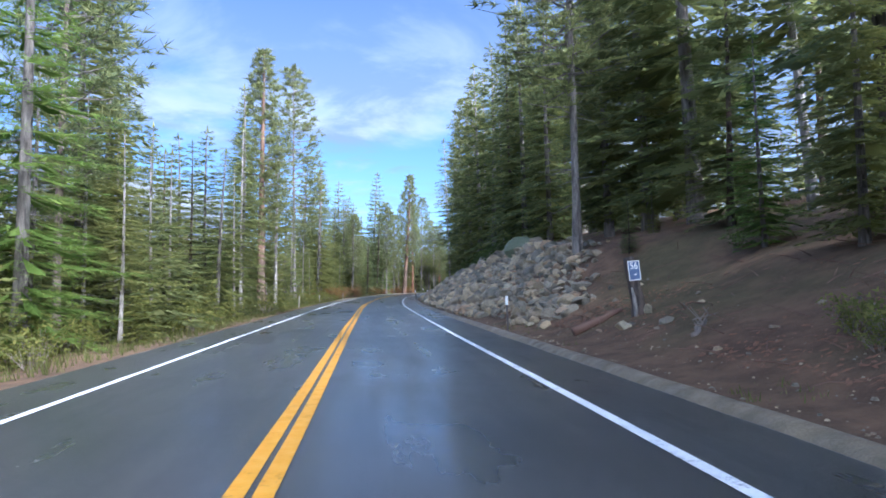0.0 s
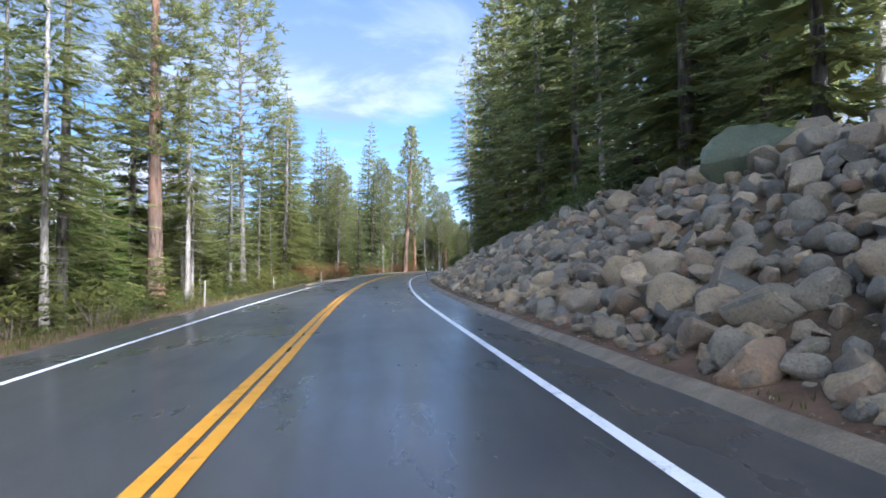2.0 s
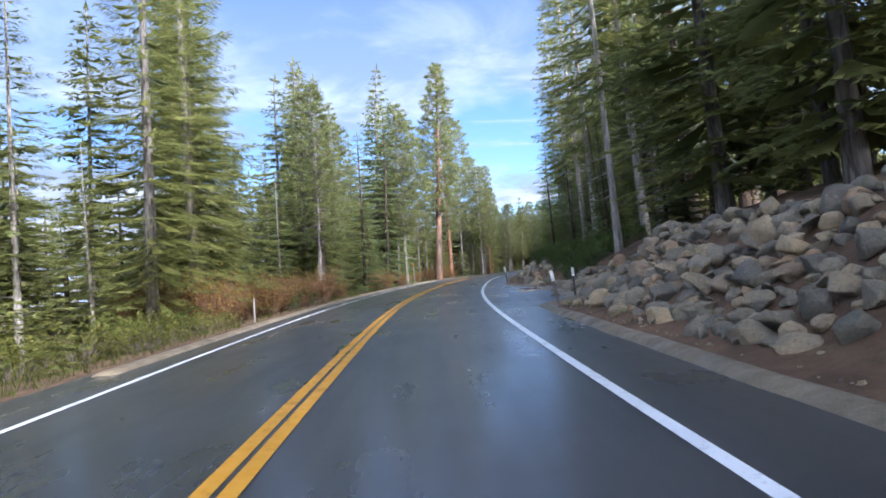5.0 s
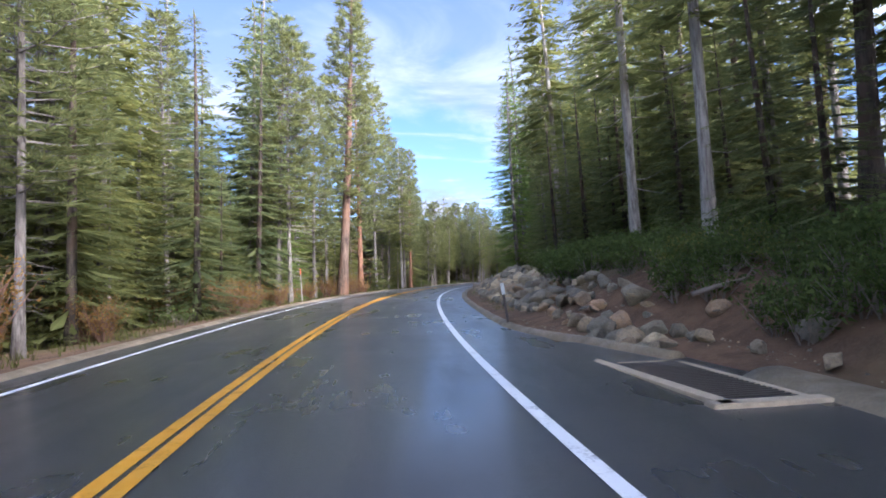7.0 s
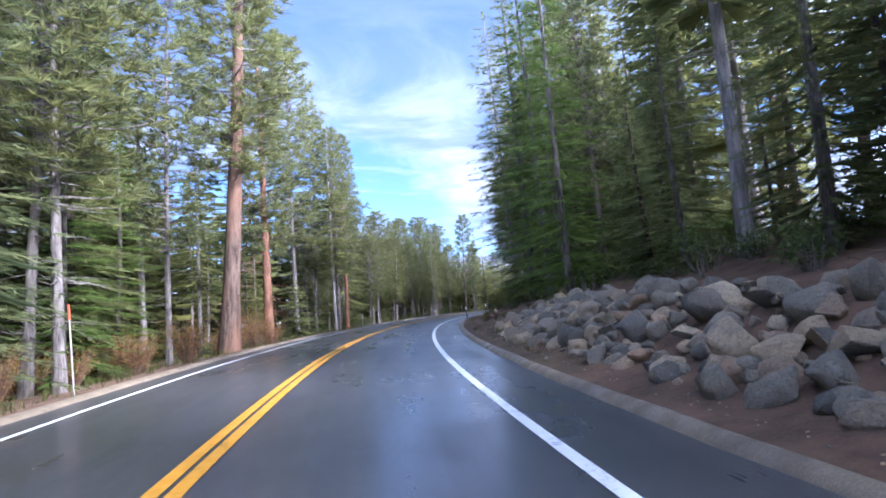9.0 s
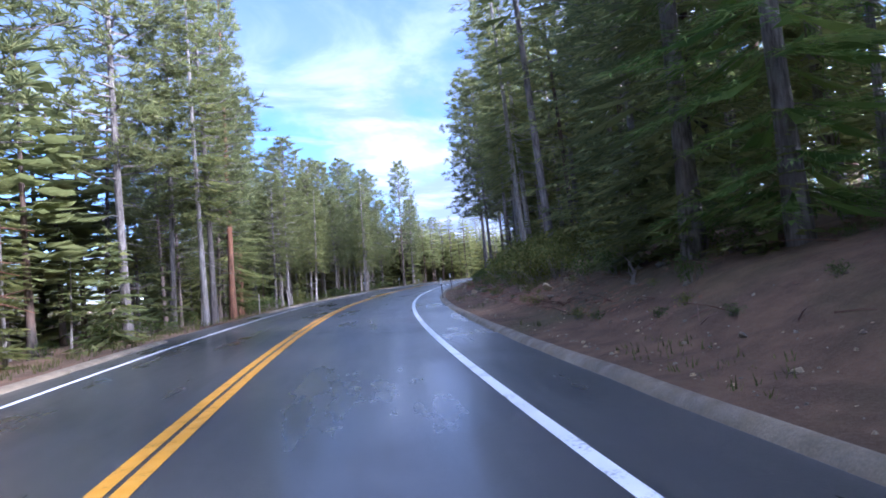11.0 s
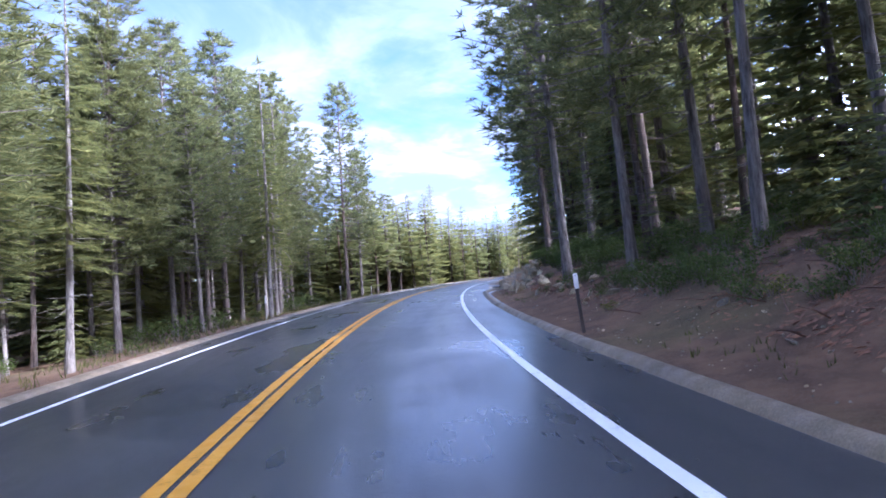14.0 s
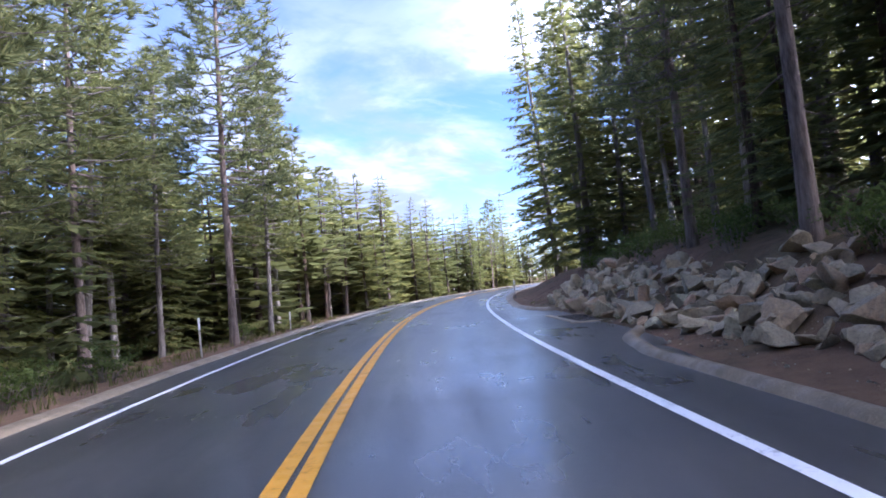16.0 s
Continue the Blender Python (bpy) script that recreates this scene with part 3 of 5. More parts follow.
    return mesh_of("crown", v, f, material)


def pine_crown(h, r, c0, limbs, tufts, material, r2, near=False):
    """Bare limbs that end in round tufts of long needles. Returns crown and limb meshes."""
    v, f, lv, lf = [], [], [], []
    for b in range(limbs):
        u = (b + r2.uniform(0, 1)) / limbs
        z = h * (c0 + (0.985 - c0) * u)
        ln = r * (1 - u) ** 0.55 * (0.40 + 0.60 * min(1, u * 3.2 + .1)) * r2.uniform(.5, 1.15) + 0.25
        a = b * 2.4 + r2.uniform(-.5, .5)
        out = np.array([math.cos(a), math.sin(a), 0.0])
        side = np.array([-math.sin(a), math.cos(a), 0.0])
        lift = r2.uniform(-.22, .15) + 0.45 * u
        pts = [np.array([0, 0, z]), out * ln * .5 + np.array([0, 0, z + ln * lift * .35]), out * ln + np.array([0, 0, z + ln * lift + ln * 0.12])]
        tube(pts, [0.035 + .008 * ln, .025, .012], 3, lv, lf)
        nt = max(3, int(tufts * (0.35 + 0.65 * ln / r)))
        for k in range(nt):
            t = r2.uniform(0.22, 1.0) ** 0.6
            c = pts[0] * (1 - t) + pts[2] * t + side * r2.normal(0, .22) * ln * .8 + np.array([0, 0, r2.normal(0, .10) * ln + .05])
            rad = r2.uniform(.30, .50)
            wide = .030 if near else .052
            for j in range(15 if near else 8):
                d = r2.normal(0, 1, 3); d[2] = abs(d[2]) * .9 - .25; d /= np.linalg.norm(d)
                d = d + out * .35
                e = np.cross(d, r2.normal(0, 1, 3)); e /= np.linalg.norm(e) + 1e-9
                i0 = len(v)
                v += [c - d * .04 + e * wide, c + d * rad * r2.uniform(.7, 1.2), c - d * .04 - e * wide + d * rad * .35]
                f.append((i0, i0 + 1, i0 + 2))
    return mesh_of("crown", v, f, material), mesh_of("bough", lv, lf, M_BARK_GREY)


# per kind: label, bark, trunk radius, builder values
KINDS = {
    "F": ("tall green fir with layered drooping branches", M_BARK_GREY, 0.24, dict(r=3.7, c0=0.06, levels=31, per=9, twigs=9, material=M_FIR, shape=0.74)),
    "D": ("dense dark green young fir", M_BARK_DARK, 0.20, dict(r=3.5, c0=0.04, levels=28, per=9, twigs=8, material=M_FIR_DARK, shape=0.75)),
    "T": ("slender fir with a bare pale trunk and thin crown", M_BARK_PALE, 0.155, dict(r=2.5, c0=0.28, levels=28, per=8, twigs=7, material=M_FIR, shape=0.66, gap=0.08)),
    # B: needle colour carries the sunlight, wherever the tree stands
    "B": ("yellow-green fir with sunlight put into its bright needle colour", M_BARK_GREY, 0.2, dict(r=3.3, c0=0.05, levels=28, per=9, twigs=8, material=M_BRIGHT, shape=0.8)),
    "G": ("very tall cedar with a thick grey-brown furrowed trunk", M_BARK_CEDAR, 0.33, (2.3, 0.30, 150, 11)),
    "R": ("tall pine with a reddish orange plated trunk", M_BARK_RED, 0.265, (2.8, 0.25, 132, 12)),
    "S": ("slim tall fir with an open crown over a long bare trunk", M_BARK_GREY, 0.15, dict(r=2.4, c0=0.34, levels=26, per=7, twigs=7, material=M_FIR, shape=0.6, gap=0.2)),
    "P": ("ponderosa pine with tufted crown and bare lower trunk", M_BARK_GREY, 0.155, (3.5, 0.27, 108, 14)),
}
REF_H = 20.0
_made = {}


def tree(kind, variant):
    """The first tree of a kind and variant, 20 m high, standing aside until it is placed."""
    key = (kind, variant)
    if key in _made:
        return _made[key]
    label, bk, rad, val = KINDS[kind]
    r2 = np.random.default_rng(100 * variant + ord(kind[0]))
    body = thing("conifer_tree", label, "tree", "roadside conifers")
    bk2 = M_BARK_BROWN if kind == "P" and variant % 3 == 1 else M_BARK_DARK if kind == "S" and variant % 3 == 1 else bk
    child("trunk", trunk_mesh(REF_H, rad, bk2, 10, 26 if kind in "TGPRS" else 12, 0.08, 0.45, r2=r2), body)
    if isinstance(val, tuple):
        cr, li = pine_crown(REF_H, *val, M_PINE, r2, variant > 2)
        child("crown", cr, body)
        child("bough", li, body)
    else:
        child("crown", fir_crown(REF_H, r2=r2, near=variant > 2, **val), body)
    _made[key] = body
    body["placed"] = 0
    return body


def stand(kind, variant, s, lat, h, girth=1.0, turn=0.0, lean=(0, 0)):
    """One tree, with finer needles where it stands next to the road; lean: degrees along the road and towards its right, on top of the trees' common lean to the light over the road."""
    p = ground_at(s, lat)
    k = h / REF_H
    over = float(np.interp(s, [60, 130], [0.5, 1.6])) * (1 if lat < 0 else -1.3)
    m = Matrix.Translation((float(p[0]), float(p[1]), float(p[2]) - 0.05)) @ pose(0, 0, 0, 0, 0, heading(s)) @ pose(0, 0, 0, lean[0], lean[1] + over, 0) @ pose(0, 0, 0, 0, 0, turn) @ Matrix.Diagonal((k * girth, k * girth, k, 1))
    first = tree(kind, variant + 3 if -10.6 < lat < 11.2 and 5 < s < 236 and h > 6 else variant)
    if first["placed"] == 0:
        first["placed"] = 1
        first.matrix_basis = m
        return first
    ob = first.copy()
    scene.collection.objects.link(ob)
    ob.matrix_basis = m
    for c in first.children:
        d = c.copy()
        scene.collection.objects.link(d)
        d.parent = ob
    return ob


LEFT_TREES_START = [
    (19.9, -8.8, 18, "B"), (26, -10.5, 21, "P"), (31.5, -12, 20, "F"), (39.2, -14, 18.7, "F"), (32.9, -11, 10.8, "T"), (50, -12.2, 12.5, "D"), (71.4, -22.5, 19.3, "F"), (70.7, -13, 19, "F"),
    (53.8, -14, 13.8, "F"), (57.8, -13, 15.5, "F"), (52.4, -9, 14, "T"), (66.1, -10, 25, "G"), (85.4, -10, 29.7, "P"), (110.2, -14, 20.6, "F"),
    (104.3, -10, 20, "F"), (121.2, -10, 17.5, "F"), (68.2, -9, 18, "T"), (73.8, -11, 14.1, "T"), (88.6, -12, 14.5, "F"), (97.7, -12, 13.2, "T"),
    (109.6, -14, 21.3, "F"), (101.9, -9.5, 19.7, "F"), (54.5, -9.5, 18, "F"),
]
LEFT_TREES_MIDDLE = [
    (121.3, -10, 17.6, "F"), (136.8, -12, 18.9, "F"), (156, -14.4, 29.1, "F"), (147, -9, 18, "D"), (96.5, -9, 19.4, "F"), (103.1, -10, 19.4, "F"),
    (122.2, -12, 17.3, "F"), (133.8, -14, 22.8, "F"), (127.2, -11, 18.8, "F"), (139.7, -8, 18.9, "D"), (180, -9, 20, "P"), (188, -9, 15.7, "F"),
    (127, -18, 13.1, "P"), (114.6, -7, 14, "P"), (119.1, -8, 14, "D"), (127.5, -7, 13.5, "D"), (142.1, -7.5, 19.4, "P"), (146.1, -11, 22.2, "F"),
    (163.2, -6.9, 22, "R"), (175.5, -9, 25.5, "P"), (177.2, -6.2, 18, "T"),
]
LEFT_TREES_BEND = [
    (216.4, -14.6, 16.9, "F"), (194.5, -7.6, 13.2, "P"), (203.6, -9, 13.4, "P"), (156, -8, 11.1, "T"), (152.7, -8, 18, "P"), (154.5, -10, 18, "T"),
    (141.9, -6.5, 18, "P"), (178.5, -6.3, 18, "P"), (187.2, -9.6, 15, "P"), (193.3, -11, 16.7, "R"), (199, -10, 13.5, "P"), (210, -8.2, 11.2, "P"),
    (203.5, -9, 11.3, "P"), (215.6, -6.6, 9.3, "T"), (196.5, -6.1, 9.3, "T"), (192.9, -8, 10, "P"), (199, -10, 11.2, "T"),
    (203.6, -9, 11.4, "P"), (208.6, -8, 10, "P"), (215.2, -10, 10.7, "P"),
]
LEFT_TREES_END = [
    (231.6, -6, 17.1, "P"), (237, -6.2, 12.4, "P"), (310, -20, 19.7, "F"), (244.1, -8, 14.6, "T"), (222.5, -8.8, 13.2, "P"), (234.5, -10, 12.5, "P"),
    (213.5, -8.6, 15, "P"), (219.5, -7.6, 14.5, "P"), (224, -10.5, 16.5, "P"), (227.5, -9.2, 15, "P"), (218, -9.4, 14.5, "P"), (209.5, -9.6, 14.1, "P"), (216, -12, 15.5, "P"), (220.5, -8, 8, "T"), (234.7, -12, 15.2, "T"), (258.8, -9, 11.4, "P"), (267.9, -9, 12.3, "F"), (276.4, -9, 13.5, "F"), (288.9, -9, 12.6, "F"),
    (296.5, -9, 13.1, "F"), (312.1, -7, 13.9, "F"), (323.8, -7, 15.4, "P"), (332.5, -7, 17.4, "F"),
]
RIGHT_TREES_EDGE = [
    (106, 12, 29, "T"), (83, 13, 28, "T"), (116.2, 11, 26.2, "T"), (149.6, 9, 16.3, "B"), (158.9, 10, 22.7, "B"), (161.6, 9.5, 20.3, "F"),
    (173.8, 9.6, 25, "S"), (179.7, 9.5, 20.3, "T"), (154, 10, 11.8, "B"), (199.9, 8.5, 17.9, "P"), (229, 9.9, 20, "P"), (265.6, 9, 25.8, "F"),
    (248.4, 10, 19.5, "F"), (128.4, 9, 8.4, "D"), (28.6, 9.8, 26, "P"), (47, 16, 28, "T"), (102.7, 9.9, 24, "T"), (123.2, 11.1, 26, "T"),
    (111, 14, 24, "T"), (66, 12.5, 26, "F"), (72, 12, 26, "F"), (95, 12, 26, "F"), (88, 12.5, 27, "F"), (53, 13, 25, "F"),
]
RIGHT_TREES_BANK = [
    (185.1, 10.6, 22, "T"), (206, 11.5, 24, "P"), (200, 10.9, 26, "P"), (140, 11.2, 26, "T"), (60, 15, 27, "T"),
    (76, 13, 26, "T"), (90, 13, 27, "P"), (165, 13, 25, "P"),
]

taken = []
for n, row in enumerate(LEFT_TREES_START + LEFT_TREES_MIDDLE + LEFT_TREES_BEND + LEFT_TREES_END + RIGHT_TREES_EDGE + RIGHT_TREES_BANK):
    s, lat, h, kind = row
    up = float(ground_up(s, lat))
    full = h - min(up, 4.0)
    stand(kind, n % 3, s, lat, full, (REF_H / full) ** 0.35 * rng.uniform(.92, 1.08), rng.uniform(0, 360), (rng.normal(0, .8), rng.normal(0, .8)))
    taken.append((s, lat))

stand("G", 0, 155.4, -6.4, 28, 0.95, 40, (0, 2.3))
taken.append((155.4, -6.4))
snag = stand("T", 1, 211.9, -5.85, 13, 1.0, 0)
taken.append((211.9, -5.85))
r2 = np.random.default_rng(17)
for n in range(9):
    a, z, ln = r2.uniform(0, 6.283), r2.uniform(1.6, 5.2), r2.uniform(1.2, 2.2)
    o = np.array([math.cos(a), math.sin(a), 0.0])
    v, f = [], []
    tube([o * .1 + (0, 0, z), o * ln * .5 + (0, 0, z + .12), o * ln * .85 + (0, 0, z - .35 * ln), o * ln + (0, 0, z - .95 * ln)], [.035, .026, .018, .007], 4, v, f)
    child("dead_branch", mesh_of("dead_branch", v, f, M_BARK_PALE, True), snag, "bare pale drooping dead branch")
stand("B", 1, 18.4, 12.2, 6.4, 1.25, 40)
stand("D", 0, 24.7, 10.6, 2.4, 1.3, 10)
stand("F", 1, 26.6, 12.4, 2.0, 1.3, 80)
stand("R", 0, 182.4, -6.8, 19, 0.72, 75)
stand("P", 0, 206, 7.8, 20, 1.1, 30)
stand("P", 1, 220, 8.9, 20, 1.05, 120)
taken += [(18.4, 12.2), (24.7, 10.6), (182.4, -6.8), (206, 7.8), (220, 8.9)]


def free(s, lat, gap):
    return all((s - a) ** 2 + (lat - b) ** 2 > gap * gap for a, b in taken)


def fill(count, s0, s1, l0, l1, h0, h1, kinds, gap):
    n = tries = 0
    while n < count and tries < count * 12:
        tries += 1
        s, lat = rng.uniform(s0, s1), rng.uniform(l0, l1)
        if not free(s, lat, gap):
            continue
        kind = kinds[int(rng.integers(len(kinds)))]
        h = rng.uniform(h0, h1)
        stand(kind, int(rng.integers(3)), s, lat, h, (REF_H / h) ** 0.3 * rng.uniform(.85, 1.1), rng.uniform(0, 360), (rng.normal(0, 1), rng.normal(0, 1)))
        taken.append((s, lat))
        n += 1


taken += [(85.4 + 45.1 * u, 1.7 - 23.7 * u) for u in (.3, .36, .42, .48, .54, .6, .66, .72)]
fill(14, 16, 62, -20, -9.5, 7, 12, "FDBF", 2.5)
fill(14, 126, 150, -18, -9.5, 12, 17, "FDPF", 2.4)
fill(9, 140, 156, -20, -10.5, 10, 15, "FDF", 2.2)
fill(26, 208, 240, -24, -9.5, 12, 16.5, "PPTF", 2.3)
fill(15, 182, 214, -17, -8, 10, 14.4, "PPFP", 2.3)
fill(22, 14, 230, -12.5, -7.6, 7, 12, "TST", 1.7)
fill(36, 8, 250, -17, -8.5, 5, 11, "FFTTD", 2.6)
fill(9, 4, 34, 12.0, 16.5, 20, 28, "FDFT", 2.8)
fill(9, 2, 26, 11.0, 14, 6, 11, "DFD", 2.6)
fill(20, 96, 152, 10.6, 13.5, 5, 10, "DDF", 2.0)
fill(22, 150, 262, 9.8, 14, 15, 21, "SPTP", 2.6)
fill(9, 124, 154, 12.0, 16.5, 17, 24, "FDTF", 2.5)
fill(8, 163, 186, 12.5, 16.5, 16, 22, "TDFF", 2.4)
fill(25, 30, 130, 12.6, 17, 14, 23, "FDFTF", 2.7)
fill(20, 130, 250, 13, 17, 14, 22, "FSDFP", 2.9)

# ---- the forest further in, joined ----


def arrays(me):
    co = np.zeros(len(me.vertices) * 3)
    me.vertices.foreach_get("co", co)
    me.calc_loop_triangles()
    tr = np.zeros(len(me.loop_triangles) * 3, dtype=np.int32)
    me.loop_triangles.foreach_get("vertices", tr)
    bpy.data.meshes.remove(me)
    return co.reshape(-1, 3), tr.reshape(-1, 3)


def joined(name, pieces, materials, label, category):
    """One mesh out of (template, matrix, material slot)."""
    vs, ts, ms, n = [], [], [], 0
    for (co, tr), m, slot in pieces:
        a = np.array(m)
        vs.append(co @ a[:3, :3].T + a[:3, 3])
        ts.append(tr + n)
        ms.append(np.full(len(tr), slot, dtype=np.int32))
        n += len(co)
    v, t, k = np.concatenate(vs), np.concatenate(ts), np.concatenate(ms)
    me = bpy.data.meshes.new(name)
    me.vertices.add(len(v)); me.vertices.foreach_set("co", v.ravel())
    me.loops.add(t.size); me.loops.foreach_set("vertex_index", t.ravel().astype(np.int32))
    me.polygons.add(len(t)); me.polygons.foreach_set("loop_start", np.arange(0, t.size, 3, dtype=np.int32))
    for mt in materials:
        me.materials.append(mt)
    me.polygons.foreach_set("material_index", k)
    me.update(calc_edges=True)
    return tagged(new(name, me), label, category, kind="stuff")


def far_kit(seed):
    r2 = np.random.default_rng(seed)
    return (arrays(fir_crown(REF_H, 4.0, 0.05 if seed < 53 else 0.3, 14, 8, 2, M_FIR, r2, fine=False, shape=0.5)), arrays(trunk_mesh(REF_H, 0.22, M_BARK_GREY, 6, r2=r2)))


FAR = [far_kit(k) for k in (51, 52, 53)]
INNER = [(arrays(fir_crown(REF_H, 3.4, c0, 21, 7, 5, M_FIR, np.random.default_rng(k), shape=0.7, gap=0.1)), arrays(trunk_mesh(REF_H, 0.24, M_BARK_GREY, 7, r2=np.random.default_rng(k)))) for k, c0 in ((55, .12), (56, .3))]
forest = []


def far_fill(count, s0, s1, l0, l1, h0, h1, gap, kit=None):
    n = tries = 0
    while n < count and tries < count * 12:
        tries += 1
        s, lat = rng.uniform(s0, s1), rng.uniform(l0, l1)
        if not free(s, lat, gap):
            continue
        taken.append((s, lat))
        p = ground_at(s, lat)
        h = rng.uniform(h0, h1)
        k, g = h / REF_H, (REF_H / h) ** 0.35 * rng.uniform(.9, 1.2)
        m = pose(float(p[0]), float(p[1]), float(p[2]) - .1, rng.normal(0, 1), rng.normal(0, 1), rng.uniform(0, 360)) @ Matrix.Diagonal((k * g, k * g, k, 1))
        crown, stem = (kit or FAR)[int(rng.integers(len(kit or FAR)))]
        forest.append((crown, m, int(rng.integers(3))))
        forest.append((stem, m, 3))
        n += 1


far_fill(160, 5, 300, -46, -14, 7, 13, 2.4)
far_fill(30, 208, 244, -36, -14, 13, 17, 2.0)
far_fill(44, 138, 186, -34, -11, 12, 17, 2.0)
far_fill(120, 240, 330, -26, -7.5, 8.8, 13.2, 1.9)
far_fill(120, 250, 400, -46, -8.5, 9.8, 14.6, 2.4)
far_fill(34, 4, 255, 17.5, 24, 11, 17, 3.2, INNER)
far_fill(5, 102, 130, 17, 25, 15, 20, 2.8, INNER)
far_fill(36, 176, 262, 14.5, 26, 14, 20, 2.6, INNER)
far_fill(52, 0, 255, 24, 46, 7, 11, 3.4, INNER)
far_fill(46, 55, 140, -46, -20, 9, 13, 2.2)
far_fill(34, 0, 300, 44, 62, 8, 12, 3.6)
far_fill(50, 238, 400, 9, 40, 14, 21, 4.0)
# unseen tall trees added behind the start, to keep the sun off the road
far_fill(34, -52, 6, 11, 26, 18, 26, 3.2, INNER)
far_fill(40, 20, 110, -40, -18, 10.5, 14.5, 2.2)
# unseen trees added behind the start on the left, for light and reflections
far_fill(34, -50, 8, -45, -8, 10, 20, 4.0)
far_fill(14, 128, 178, 14.5, 25, 14, 19, 2.6, INNER)
fill(9, 60, 86, -17, -10.5, 5, 10, "BFB", 2.0)
fill(4, 136, 150, -11, -8, 7, 11, "BFB", 1.8)
fill(2, 190, 200, 11.5, 14, 8, 12, "DFD", 1.8)
fill(6, 205, 256, 10.8, 13.5, 8, 13, "DFD", 2.0)
far_fill(20, 178, 262, 17, 28, 12, 17, 2.4, INNER)
far_fill(4, 183, 196, 14.0, 18, 14, 18, 1.9, INNER)
far_fill(6, 100, 114, 13.0, 18, 16, 21, 2.0, INNER)
THIN = [(arrays(fir_crown(REF_H, 4.1, 0.04, 8, 6, 1, M_FIR, np.random.default_rng(k), fine=False)), arrays(trunk_mesh(REF_H, 0.22, M_BARK_GREY, 4, r2=np.random.default_rng(k)))) for k in (57, 58)]
for n in range(820):
    s = rng.uniform(-55, 398)
    lat = rng.uniform(-118, -44) if n % 2 else rng.uniform(46, 146)
    p = ground_at(s, lat)
    k = rng.uniform(.5, .85)
    m = pose(float(p[0]), float(p[1]), float(p[2]) - .1, 0, 0, rng.uniform(0, 360)) @ Matrix.Diagonal((k * 1.15, k * 1.15, k, 1))
    forest.append((THIN[n % 2][0], m, int(rng.integers(3))))
    forest.append((THIN[n % 2][1], m, 3))
joined("forest", forest, [M_FIR, M_FIR_DARK, M_PINE, M_BARK_DARK], "dense green conifer forest behind the roadside trees, with unseen shading trees added behind the start", "forest")

# ---- undergrowth ----
SAPLING = [arrays(fir_crown(4.0, 1.35, 0.03, 8, 7, 2, M_FIR, np.random.default_rng(k))) for k in (61, 62, 63)]


def leafy(seed, r, h, stems, leaves, size, whole=False):
    """A bush: thin stems with many small leaves."""
    r2 = np.random.default_rng(seed)
    v, f, lv, lf = [], [], [], []
    for k in range(stems):
        a, o = r2.uniform(0, 6.283), r2.uniform(.1, 1) * r
        tip = np.array([math.cos(a) * o, math.sin(a) * o, h * r2.uniform(.6, 1.05)])
        root = np.array([math.cos(a), math.sin(a), 0]) * r * .15
        mid = root * .5 + tip * .5 + r2.normal(0, .06, 3) + np.array([0, 0, h * .12])
        tube([root, mid, tip] if whole else [root, mid * .8 + tip * .2], [.013, .009, .004] if whole else [.014, .006], 3, lv, lf)
        for j in range(leaves):
            t = r2.uniform(.25, 1.05)
            c = (root * (1 - t) ** 2 + 2 * mid * t * (1 - t) + tip * t * t) + r2.normal(0, .10, 3) * r
            d, e = r2.normal(0, 1, 3), r2.normal(0, 1, 3)
            d /= np.linalg.norm(d); e = np.cross(d, e); e /= np.linalg.norm(e)
            i0 = len(v)
            sz = size * r2.uniform(.6, 1.3)
            v += [c - e * sz * .32, c + e * sz * .32, c + d * sz * 1.3]
            f.append((i0, i0 + 1, i0 + 2))
    return (v, f), (lv, lf)


BUSH = [leafy(70 + k, 1.0, 1.1, 22, 14, .108) for k in range(3)]
WILLOW = [leafy(80 + k, 1.0, 1.45, 56, 22, .06, True) for k in range(3)]
BUSH_A = [(arrays(mesh_of("a", *b[0], M_SHRUB)), arrays(mesh_of("b", *b[1], M_TWIG))) for b in BUSH]
growth = []


def grow(count, s0, s1, l0, l1, kit, h0, h1, slots):
    for _ in range(count):
        s, lat = rng.uniform(s0, s1), rng.uniform(l0, l1)
        p = ground_at(s, lat)
        k = rng.uniform(h0, h1)
        m = pose(float(p[0]), float(p[1]), float(p[2]) - .05, 0, 0, rng.uniform(0, 360)) @ Matrix.Diagonal((k * rng.uniform(.9, 1.25), k * rng.uniform(.9, 1.25), k, 1))
        pick = kit[int(rng.integers(len(kit)))]
        if isinstance(pick[0], tuple):
            growth.append((pick[0], m, slots[0])); growth.append((pick[1], m, 3))
        else:
            growth.append((pick, m, slots[int(rng.integers(len(slots)))]))


grow(110, 0, 250, -16, -7.2, SAPLING, .35, 1.3, (0, 1))
grow(60, 0, 260, -26, -12, SAPLING, .9, 2.1, (0, 1))
grow(80, 15, 250, 12, 26, SAPLING, .5, 1.6, (0, 1))
grow(60, 150, 205, 9, 14, SAPLING, .3, 1.0, (0, 1))
grow(50, 5, 95, -10.5, -6.8, BUSH_A, .4, 1.2, (4,))
grow(50, 5, 95, -10.5, -6.6, BUSH_A, .3, .8, (2,))
grow(70, 5, 95, -10, -6.5, SAPLING, .25, .7, (0, 4))
grow(70, 95, 240, -11, -6.2, BUSH_A, .4, 1.0, (2,))
grow(46, 157, 192, 7.6, 13, BUSH_A, .35, .8, (2,))
grow(20, 160, 192, 7.2, 11, BUSH_A, .25, .6, (4,))
grow(64, 170, 182, 7.9, 12.5, BUSH_A, .7, 1.4, (4,))
